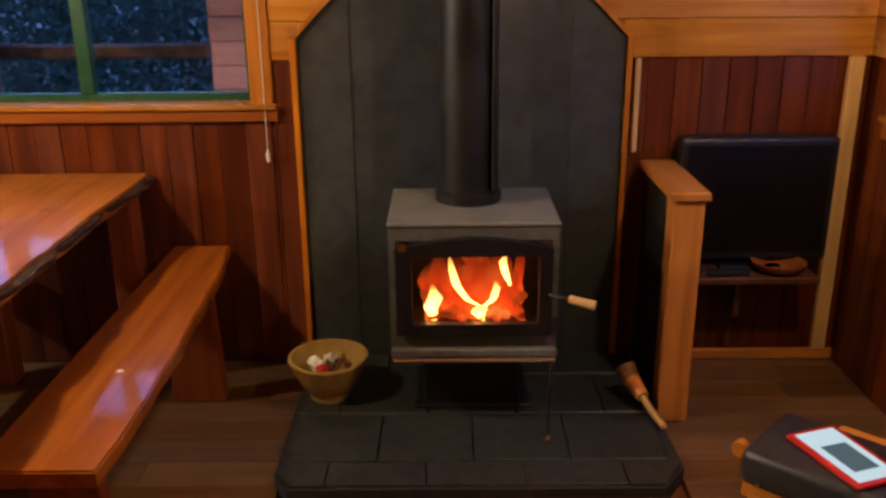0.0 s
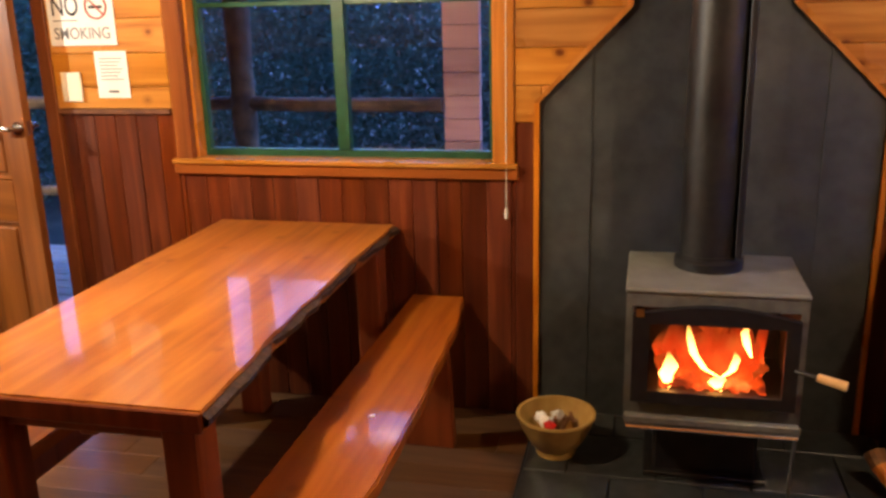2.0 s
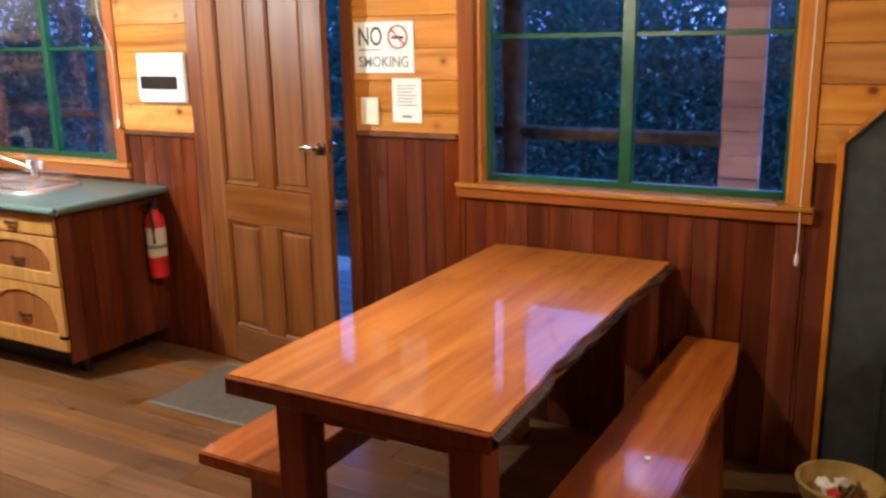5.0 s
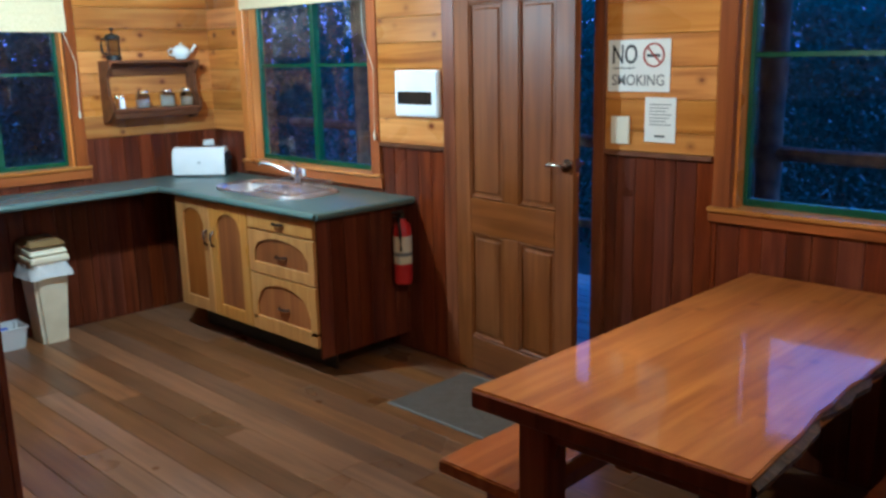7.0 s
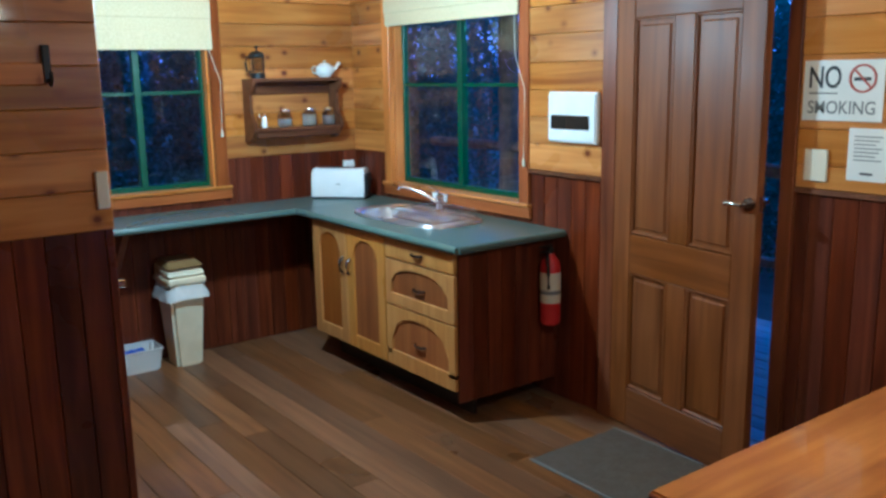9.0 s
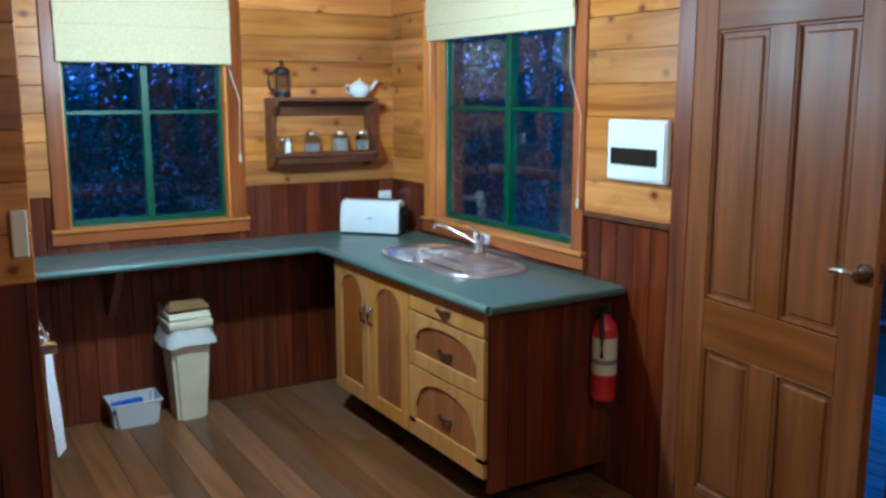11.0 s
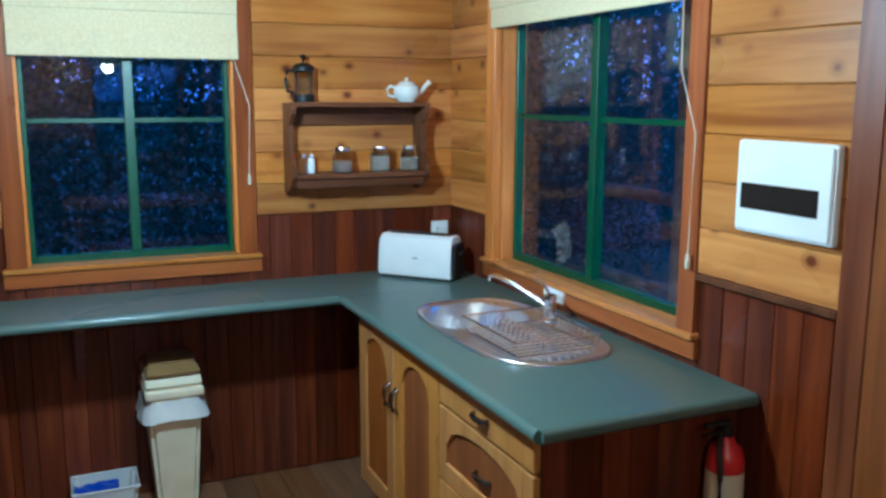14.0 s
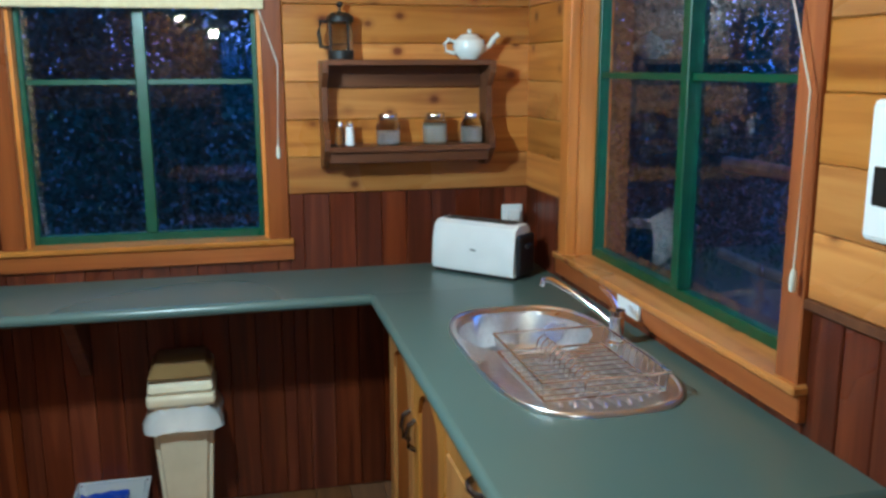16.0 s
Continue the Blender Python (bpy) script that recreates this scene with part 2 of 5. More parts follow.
flick = fl.nodes.new("ShaderNodeTexNoise")
flick.inputs["Scale"].default_value, flick.inputs["Detail"].default_value = 11.0, 1
flc = fl.nodes.new("ShaderNodeTexCoord")
fl.links.new(flc.outputs["Object"], flick.inputs["Vector"])
flr = ramp(FLAME, flick.outputs["Fac"], [(0.2, (0.45, 0.014, 0.002)), (0.5, (0.95, 0.05, 0.005)), (0.8, (1.0, 0.15, 0.02))])
fl.links.new(flr.outputs[0], fl.nodes["Principled BSDF"].inputs["Emission Color"])
FLAMEHOT = glow("flame_hot", (1.0, 0.36, 0.07), 9.0)


def rising(m, stops):
    """Light that fades along the flame's height."""
    n, l = m.node_tree.nodes, m.node_tree.links
    tc, sep = n.new("ShaderNodeTexCoord"), n.new("ShaderNodeSeparateXYZ")
    l.new(tc.outputs["Generated"], sep.inputs[0])
    r = ramp(m, sep.outputs["Z"], stops)
    l.new(r.outputs[0], n["Principled BSDF"].inputs["Emission Strength"])
    a = ramp(m, sep.outputs["Z"], [(0.0, (1.0,) * 3), (0.45, (0.8,) * 3), (1.0, (0.0,) * 3)])
    l.new(a.outputs[0], n["Principled BSDF"].inputs["Alpha"])


rising(FLAME, [(0.0, (1.1,) * 3), (0.45, (0.55,) * 3), (0.95, (0.04,) * 3)])
rising(FLAMEHOT, [(0.0, (9.0,) * 3), (0.6, (6.0,) * 3), (1.0, (1.2,) * 3)])
EMBER = mottled("charred_log", (0.03, 0.008, 0.004), (0.25, 0.03, 0.008), 14, 0.9, 0, 0.6)
EMBER.node_tree.nodes["Principled BSDF"].inputs["Emission Color"].default_value = (1.0, 0.10, 0.01, 1)
EMBER.node_tree.nodes["Principled BSDF"].inputs["Emission Strength"].default_value = 0.22
COALS = mottled("coals", (0.02, 0.006, 0.003), (0.10, 0.02, 0.006), 30, 0.9, 0, 0.6)
cn, cl = COALS.node_tree.nodes, COALS.node_tree.links
coal_noise, coal_place = cn.new("ShaderNodeTexNoise"), cn.new("ShaderNodeTexCoord")
coal_noise.inputs["Scale"].default_value = 9.0
cl.new(coal_place.outputs["Object"], coal_noise.inputs["Vector"])
coal_glow = ramp(COALS, coal_noise.outputs["Fac"], [(0.38, (0.12, 0.006, 0.001)), (0.52, (0.9, 0.07, 0.006)), (0.72, (1.0, 0.30, 0.05))])
cl.new(coal_glow.outputs[0], cn["Principled BSDF"].inputs["Emission Color"])
cn["Principled BSDF"].inputs["Emission Strength"].default_value = 0.6
BULB = glow("lit_bulb", (1.0, 0.85, 0.62), 30.0)
SHADE = material("lamp_shade", (0.8, 0.76, 0.66), 0.5)
GROUND = mottled("leaf_litter", (0.02, 0.022, 0.012), (0.05, 0.045, 0.028), 3, 0.95)
LEAF = mottled("leaf", (0.04, 0.075, 0.05), (0.075, 0.12, 0.085), 1.2, 0.6)
ln, ll = LEAF.node_tree.nodes, LEAF.node_tree.links
through_leaf, leaf_mix = ln.new("ShaderNodeBsdfTranslucent"), ln.new("ShaderNodeMixShader")
through_leaf.inputs["Color"].default_value = (0.075, 0.13, 0.09, 1)
leaf_mix.inputs[0].default_value = 0.6
ll.new(ln["Principled BSDF"].outputs[0], leaf_mix.inputs[1])
ll.new(through_leaf.outputs[0], leaf_mix.inputs[2])
ll.new(leaf_mix.outputs[0], ln["Material Output"].inputs["Surface"])
ln["Principled BSDF"].inputs["Specular IOR Level"].default_value = 0.15
LOG = mottled("log_bark", (0.08, 0.05, 0.03), (0.22, 0.13, 0.07), 9, 0.85, 0, 0.6, 0.01)
ROOFWOOD = wood("roof_wood", (0.05, 0.035, 0.025), (0.09, 0.065, 0.045), (0.13, 0.09, 0.06), "x", 0.7)
DECK = wood("deck_wood", (0.18, 0.165, 0.15), (0.27, 0.25, 0.23), (0.35, 0.33, 0.30), "x", 0.7)
# Pale pink holds the lit brightness of a pine wall mirrored in the pane.
REFLECTED_PINE = wood("pink_cladding", (0.62, 0.30, 0.24), (0.72, 0.38, 0.31), (0.78, 0.45, 0.37), "x", 0.6)


# ---- mesh helpers ----
ORG = {}


def root_of(ob):
    while ob.parent:
        ob = ob.parent
    return ob


def thing(name, place, label, category, group="", kind="", turn=0.0):
    e = new(name)
    e.empty_display_size = 0.1
    e.location, e.rotation_euler = place, (0, 0, radians(turn))
    ORG[e.name] = None if turn else Vector(place)
    return tagged(e, label, category, group, kind)


def part(name, bm, mat, parent=None, label="", smooth=False):
    """One mesh object under a thing or a part. World coordinates, or local ones under a turned thing."""
    if parent is not None:
        o = ORG.get(root_of(parent).name)
        if o is not None:
            bmesh.ops.translate(bm, verts=bm.verts, vec=-o)
    me = bpy.data.meshes.new(name)
    bmesh.ops.recalc_face_normals(bm, faces=bm.faces)
    if smooth:
        for f in bm.faces:
            f.smooth = True
        for e in bm.edges:
            if len(e.link_faces) == 2 and e.calc_face_angle(0) > 0.6:
                e.smooth = False
    bm.to_mesh(me)
    bm.free()
    me.materials.append(mat)
    ob = new(name, me)
    if parent is not None:
        ob.parent = parent
    return tagged(ob, label) if label else ob


def bx(x0, x1, y0, y1, z0, z1, bev=0.0, seg=1):
    bm = bmesh.new()
    bmesh.ops.create_cube(bm, size=1)
    bmesh.ops.scale(bm, verts=bm.verts, vec=(abs(x1 - x0), abs(y1 - y0), abs(z1 - z0)))
    bmesh.ops.translate(bm, verts=bm.verts, vec=((x0 + x1) / 2, (y0 + y1) / 2, (z0 + z1) / 2))
    if bev:
        bmesh.ops.bevel(bm, geom=bm.edges[:], offset=bev, segments=seg, affect="EDGES", profile=0.5)
    return bm


def join(*some):
    out = bmesh.new()
    for b in some:
        me = bpy.data.meshes.new("join")
        b.to_mesh(me)
        b.free()
        out.from_mesh(me)
        bpy.data.meshes.remove(me)
    return out


def rod(a, b, r0, r1=None, seg=12):
    r1 = r0 if r1 is None else r1
    a, b = Vector(a), Vector(b)
    bm = bmesh.new()
    bmesh.ops.create_cone(bm, cap_ends=True, segments=seg, radius1=r0, radius2=r1, depth=(b - a).length)
    m = (b - a).to_track_quat("Z", "Y").to_matrix().to_4x4()
    bmesh.ops.transform(bm, verts=bm.verts, matrix=Matrix.Translation((a + b) / 2) @ m)
    return bm


def tube(points, r, seg=8):
    """A round bar along a line of points."""
    bm = bmesh.new()
    pts = [Vector(p) for p in points]
    rings = []
    for i, p in enumerate(pts):
        d = (pts[min(i + 1, len(pts) - 1)] - pts[max(i - 1, 0)]).normalized()
        q = d.to_track_quat("Z", "Y")
        rings.append([bm.verts.new(p + q @ Vector((r * math.cos(2 * math.pi * k / seg), r * math.sin(2 * math.pi * k / seg), 0))) for k in range(seg)])
    for a, b in zip(rings, rings[1:]):
        for k in range(seg):
            bm.faces.new((a[k], a[(k + 1) % seg], b[(k + 1) % seg], b[k]))
    bm.faces.new(rings[0][::-1])
    bm.faces.new(rings[-1])
    return bm


def lathe(profile, place, seg=24, sx=1.0, sy=1.0):
    """Turned shape from rows of (radius, height)."""
    bm = bmesh.new()
    rings = []
    for r, h in profile:
        rings.append([bm.verts.new((place[0] + sx * r * math.cos(2 * math.pi * k / seg), place[1] + sy * r * math.sin(2 * math.pi * k / seg), place[2] + h)) for k in range(seg)])
    for a, b in zip(rings, rings[1:]):
        for k in range(seg):
            bm.faces.new((a[k], a[(k + 1) % seg], b[(k + 1) % seg], b[k]))
    bm.faces.new(rings[0][::-1])
    bm.faces.new(rings[-1])
    bmesh.ops.remove_doubles(bm, verts=bm.verts, dist=1e-5)
    return bm


def slab(outline, z0, z1, bev=0.0, seg=2):
    """A flat plate from its outline in plan."""
    bm = bmesh.new()
    f = bm.faces.new([bm.verts.new((x, y, z0)) for x, y in outline])
    up = bmesh.ops.extrude_face_region(bm, geom=[f])
    bmesh.ops.translate(bm, verts=[v for v in up["geom"] if isinstance(v, bmesh.types.BMVert)], vec=(0, 0, z1 - z0))
    bmesh.ops.recalc_face_normals(bm, faces=bm.faces)
    if bev:
        bmesh.ops.bevel(bm, geom=[e for e in bm.edges if abs(e.verts[0].co.z - e.verts[1].co.z) < 1e-6], offset=bev, segments=seg, affect="EDGES")
    return bm


def upright(outline, y0, y1, bev=0.0):
    """A plate standing across y, from its outline in x and z."""
    bm = slab([(x, z) for x, z in outline], 0, 1)
    for v in bm.verts:
        v.co = Vector((v.co.x, y0 + (y1 - y0) * v.co.z, v.co.y))
    bmesh.ops.recalc_face_normals(bm, faces=bm.faces)
    if bev:
        bmesh.ops.bevel(bm, geom=bm.edges[:], offset=bev, segments=1, affect="EDGES")
    return bm


def shift(bm, x, y, z):
    bmesh.ops.translate(bm, verts=bm.verts, vec=(x, y, z))
    return bm


BOARDS = {}


def piece(name, x0, x1, y0, y1, z0, z1, mat, parent, bev=0.0025):
    """One board or tile, on a mesh shared with all of its size."""
    key = (name, round(x1 - x0, 3), round(y1 - y0, 3), round(z1 - z0, 3), mat.name)
    if key not in BOARDS:
        bm = bx(-(x1 - x0) / 2, (x1 - x0) / 2, -(y1 - y0) / 2, (y1 - y0) / 2, -(z1 - z0) / 2, (z1 - z0) / 2, bev)
        me = bpy.data.meshes.new(name)
        bm.to_mesh(me)
        bm.free()
        me.materials.append(mat)
        BOARDS[key] = me
    ob = new(name, BOARDS[key])
    ob.parent = parent
    o = ORG.get(root_of(parent).name)
    ob.location = Vector(((x0 + x1) / 2, (y0 + y1) / 2, (z0 + z1) / 2)) - (o or Vector())
    return ob


def rects(u0, u1, z0, z1, holes):
    """What is left of a rectangle once the holes are cut out."""
    left = [(u0, u1, z0, z1)]
    for a, b, c, d in holes:
        nxt = []
        for p, q, r, s in left:
            if b <= p or a >= q or d <= r or c >= s:
                nxt.append((p, q, r, s))
                continue
            if p < a:
                nxt.append((p, a, r, s))
            if b < q:
                nxt.append((b, q, r, s))
            if r < c:
                nxt.append((max(p, a), min(q, b), r, c))
            if d < s:
                nxt.append((max(p, a), min(q, b), d, s))
        left = nxt
    return left


# ---- the room's shell ----
N, W, E, S, TOP = 4.01, -4.75, 2.62, -1.25, 2.70
DADO, ROW, BW = 1.19, 0.136, 0.098
WIN1 = (-0.87, 0.382, 1.03, 2.12)
WIN2 = (-4.29, -3.066, 1.0, 2.12)
WIN3 = (2.165, 3.0, 1.02, 2.12)
WIN4 = (2.75, 3.75, 1.0, 2.12)
DOORWAY = (-2.388, -1.535, 0.0, 2.05)


def grown(w, side=0.078, below=0.05, above=0.08):
    return (w[0] - side, w[1] + side, w[2] - below, w[3] + above)


def shell(name, axis, face, back, u0, u1, holes, label):
    """The solid wall behind the boards, with its openings through it."""
    parts = []
    for a, b, c, d in rects(u0, u1, 0, TOP, holes):
        parts.append(bx(a, b, face, back, c, d) if axis == "y" else bx(face, back, a, b, c, d))
    return tagged(part(name, join(*parts), REDTRIM), label, "wall", "", "structure")


def lining(wall, axis, face, depth, u0, u1, holes, pine, offset=0.0):
    """Upright cedar boards to dado height, level pine boards above."""
    rng = random.Random(wall.name)
    u = u0 - offset
    while u < u1:
        a, b = max(u, u0), min(u + BW, u1)
        for p, q, r, s in rects(a, b, 0, DADO + (0.048 if -1.48 < (a + b) / 2 < -0.94 and wall.name == "wall_north" else 0.0), holes):
            if q - p > 0.012 and s - r > 0.02:
                d = rng.choice((0, 0.0015, 0.003)) * (1 if depth > 0 else -1)
                if axis == "y":
                    piece("cedar_board", p + 0.0006, q - 0.0006, face + d, face + depth, r, s, CEDAR, wall)
                else:
                    piece("cedar_board", *sorted((face + d, face + depth)), p + 0.0006, q - 0.0006, r, s, CEDAR, wall)
        u += BW
    if wall.name == "wall_north":
        holes = holes + [(-1.48, -0.945, DADO, DADO + 0.048)]
    z = DADO
    proud = -0.012 if depth > 0 else 0.012
    while z < TOP - 0.01:
        top = min(z + ROW, TOP)
        for p, q, r, s in rects(u0, u1, z, top, holes):
            if q - p > 0.03 and s - r > 0.015:
                d = proud + rng.choice((0, 0.001, 0.002)) * (1 if depth > 0 else -1)
                if axis == "y":
                    piece("pine_board", p, q, face + d, face + depth, r + 0.0008, s - 0.0008, pine, wall, 0.003)
                else:
                    piece("pine_board", *sorted((face + d, face + depth)), p, q, r + 0.0008, s - 0.0008, pine, wall, 0.003)
        z = top


ceiling = tagged(part("ceiling", join(*[bx(W - 0.15, E + 0.15, S - 0.1 + 0.12 * k, S - 0.1 + 0.12 * k + 0.117, TOP, TOP + 0.02, 0.002) for k in range(46)],
                                     bx(W - 0.15, E + 0.15, S - 0.15, N + 0.15, TOP + 0.02, TOP + 0.1)), PINE_X), "knotty pine board ceiling", "ceiling", "", "structure")
floor = tagged(part("floor", bx(W - 0.1, E + 0.1, S - 0.1, N + 0.1, -0.12, -0.02), REDTRIM), "dark polished timber plank floor", "floor", "", "structure")
HEARTH_HOLE = (0.56, 1.81, 3.06, 4.0)

wall_north = shell("wall_north", "y", N + 0.018, N + 0.13, W - 0.13, E + 0.13, [WIN1, WIN2, DOORWAY], "timber wall with red cedar dado and knotty pine boards")
wall_west = shell("wall_west", "x", W - 0.018, W - 0.13, S - 0.1, N + 0.018, [WIN3], "timber wall with red cedar dado and knotty pine boards")
wall_east = shell("wall_east", "x", E + 0.018, E + 0.13, S - 0.1, N + 0.018, [WIN4], "timber wall with dark cedar dado and pine boards")
wall_south = shell("wall_south", "y", S - 0.018, S - 0.13, W - 0.13, E + 0.13, [], "timber wall with cedar dado and pine boards")
PX, PY = -2.63, 1.76
partition = tagged(part("wall_partition", bx(PX - 0.1, PX - 0.018, S, PY - 0.012, 0, TOP), REDTRIM), "timber partition with dark cedar dado and pine boards", "wall", "", "structure")


def window(name, w, axis, face, out, label, half=0.02, bar=1.62, drop=0.075, sides=(TRIM_Z, TRIM_Z)):
    """A painted sliding window in a timber reveal. out: +1 or -1, the way to the open air."""
    u0, u1, z0, z1 = w

    def b(a, c, d0, d1, e, f, bev=0.003):
        y0, y1 = face + out * d0, face + out * d1
        return bx(a, c, y0, y1, e, f, bev) if axis == "y" else bx(y0, y1, a, c, e, f, bev)
    root = thing(name, ((u0 + u1) / 2, face, z0) if axis == "y" else (face, (u0 + u1) / 2, z0), label, "window", "", "structure")
    pale = PINE_X if axis == "y" else PINE_Y
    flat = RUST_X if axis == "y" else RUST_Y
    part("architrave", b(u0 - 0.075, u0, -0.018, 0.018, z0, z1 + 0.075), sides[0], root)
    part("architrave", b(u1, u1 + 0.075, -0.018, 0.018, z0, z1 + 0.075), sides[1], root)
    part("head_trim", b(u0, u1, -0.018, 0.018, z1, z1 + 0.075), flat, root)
    part("reveal", join(b(u0, u0 + 0.012, 0.018, 0.13, z0, z1, 0), b(u1 - 0.012, u1, 0.018, 0.13, z0, z1, 0), b(u0 + 0.012, u1 - 0.012, 0.018, 0.13, z1 - 0.012, z1, 0)), TRIM_Z, root)
    part("window_sill", b(u0 - 0.09, u1 + 0.09, -0.035, 0.10, z0 - 0.014, z0 + 0.006, 0.004), pale, root, "worn timber sill")
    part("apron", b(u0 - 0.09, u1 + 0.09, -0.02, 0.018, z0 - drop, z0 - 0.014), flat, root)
    g0, g1, f0, f1 = u0 + 0.012, u1 - 0.012, 0.075, 0.115
    part("window_frame", join(b(g0, g0 + 0.02, f0, f1, z0, z1 - 0.012), b(g1 - 0.02, g1, f0, f1, z0, z1 - 0.012), b(g0 + 0.02, g1 - 0.02, f0, f1, z0, z0 + 0.035), b(g0 + 0.02, g1 - 0.02, f0, f1, z1 - 0.052, z1 - 0.012)), GREEN, root, "green painted frame")
    mid = (u0 + u1) / 2
    part("mullion", b(mid - half, mid + half, f0 - 0.008, f1, z0 + 0.035, z1 - 0.052), GREEN, root, "green painted mullion")
    for a, c in ((g0 + 0.02, mid - half), (mid + half, g1 - 0.02)):
        part("glazing_bar", b(a, c, f0 + 0.006, f1 - 0.004, bar - 0.010, bar + 0.010, 0.002), GREEN, root)
        for e, f in ((z0 + 0.035, bar - 0.010), (bar + 0.010, z1 - 0.052)):
            p = part("pane", b(a - 0.004, c + 0.004, 0.094, 0.098, e - 0.004, f + 0.004, 0), PANE, root)
            p.visible_shadow = False
    return root


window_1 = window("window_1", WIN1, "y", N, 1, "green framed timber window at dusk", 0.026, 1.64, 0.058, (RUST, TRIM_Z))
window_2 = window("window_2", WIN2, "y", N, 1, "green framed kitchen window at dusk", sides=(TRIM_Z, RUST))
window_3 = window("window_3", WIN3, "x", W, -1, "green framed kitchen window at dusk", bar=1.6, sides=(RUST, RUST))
window_4 = window("window_4", WIN4, "x", E, 1, "green framed window at dusk")


def frame_and_door():
    """Door frame and a panelled leaf that stands ajar into the room."""
    x0, x1, z1 = DOORWAY[0], DOORWAY[1], DOORWAY[3]
    root = thing("door_frame", ((x0 + x1) / 2, N, 0), "reddish timber door frame", "door frame", "", "structure")
    part("architrave", bx(x0 - 0.087, x0, N - 0.02, N + 0.018, 0, z1 + 0.08, 0.003), REDTRIM, root)
    part("architrave", bx(x1, x1 + 0.06, N - 0.02, N + 0.018, 0, z1 + 0.08, 0.003), REDTRIM, root)
    part("head_trim", bx(x0, x1, N - 0.02, N + 0.018, z1, z1 + 0.08, 0.003), REDTRIM, root)
    part("jamb", join(bx(x0, x0 + 0.012, N + 0.018, N + 0.13, 0, z1), bx(x1 - 0.012, x1, N + 0.018, N + 0.13, 0, z1), bx(x0 + 0.012, x1 - 0.012, N + 0.018, N + 0.13, z1 - 0.012, z1)), REDTRIM, root)
    part("threshold", bx(x0 + 0.012, x1 - 0.012, N + 0.0, N + 0.13, -0.02, 0.015, 0.003), REDTRIM, root)
    d = thing("door_1", (x0 + 0.014, N + 0.01, 0.012), "brown varnished four-panel timber door standing ajar", "door", "", "structure", turn=-7.5)
    w, h, t = 0.835, 2.02, 0.04
    s, m0, m1 = 0.115, 0.36, 0.475
    part("stile", bx(0, s, -t, 0, 0, h, 0.003), DOORWOOD, d)
    part("stile", bx(w - s, w, -t, 0, 0, h, 0.003), DOORWOOD, d)
    for a, c in ((0.0, 0.19), (0.755, 0.935), (1.90, h)):
        part("rail", bx(s, w - s, -t + 0.001, 0, a, c, 0.003), DOORRAIL, d)
    for a, c in ((0.19, 0.755), (0.935, 1.90)):
        part("muntin", bx(m0, m1, -t + 0.0015, 0, a, c, 0.003), DOORWOOD, d)
        for p, q in ((s, m0), (m1, w - s)):
            bm = bx(p, q, -t + 0.016, -0.006, a, c)
            bm2 = bx(p + 0.03, q - 0.03, -t + 0.008, -0.014, a + 0.03, c - 0.03, 0.007)
            part("panel", join(bm, bm2), DOORWOOD, d)
            part("moulding", join(bx(p, q, -t + 0.002, -t + 0.02, a, a + 0.018, 0.008), bx(p, q, -t + 0.004, -t + 0.018, c - 0.013, c, 0.004),
                                  bx(p, p + 0.012, -t + 0.004, -t + 0.018, a + 0.013, c - 0.013, 0.004), bx(q - 0.012, q, -t + 0.004, -t + 0.018, a + 0.013, c - 0.013, 0.004)), DOORWOOD, d)
    hx, hz = w - 0.03, 1.16
    for sign in (-1, 1):
        y = -t if sign < 0 else 0.0
        hd = part("door_handle", join(rod((hx, y, hz), (hx, y + sign * 0.012, hz), 0.027, seg=20), rod((hx, y + sign * 0.01, hz), (hx, y + sign * 0.055, hz), 0.010),
                                      tube([(hx, y + sign * 0.05, hz), (hx - 0.03, y + sign * 0.056, hz + 0.002), (hx - 0.055, y + sign * 0.054, hz + 0.003), (hx - 0.085, y + sign * 0.05, hz - 0.004)], 0.0105, 10)), PEWTER, d, "dark metal lever handle", True)
    part("latch", bx(w - 0.001, w + 0.004, -0.03, -0.01, hz - 0.03, hz + 0.03, 0.001), CHROME, d)


frame_and_door()


def blind(name, axis, face, into, u0, u1, z0, z1, label, n):
    root = thing(name, ((u0 + u1) / 2, face, z1) if axis == "y" else (face, (u0 + u1) / 2, z1), label, "blind")
    zz = z1
    for k in range(n):
        a = z0 + (z1 - z0) * (n - 1 - k) / n
        d0, d1 = into * 0.022, into * (0.034 + 0.006 * (n - k) / n)
        bm = bx(u0, u1, face + d0, face + d1, a - 0.012, zz, 0.004) if axis == "y" else bx(face + d0, face + d1, u0, u1, a - 0.012, zz, 0.004)
        if k % 2:
            shift(bm, 0, into * 0.006, 0) if axis == "y" else shift(bm, into * 0.006, 0, 0)
        part("fold", bm, BLIND, root)
        zz = a
    return root


blind("roman_blind", "y", N, -1, -4.30, -3.055, 1.99, 2.22, "cream cloth roman blind drawn up over the kitchen window", 3)
blind("roman_blind", "x", W, 1, 2.15, 3.015, 1.86, 2.22, "cream cloth roman blind drawn half up", 4)


def cord(points, knob, label):
    root = thing("blind_cord", points[0], label, "blind cord")
    part("string", tube(points, 0.0022, 6), CORD, root)
    part("toggle", lathe([(0.002, 0.03), (0.006, 0.022), (0.008, 0.006), (0.007, -0.016), (0.002, -0.02)], knob, 10), CORD, root, "", True)


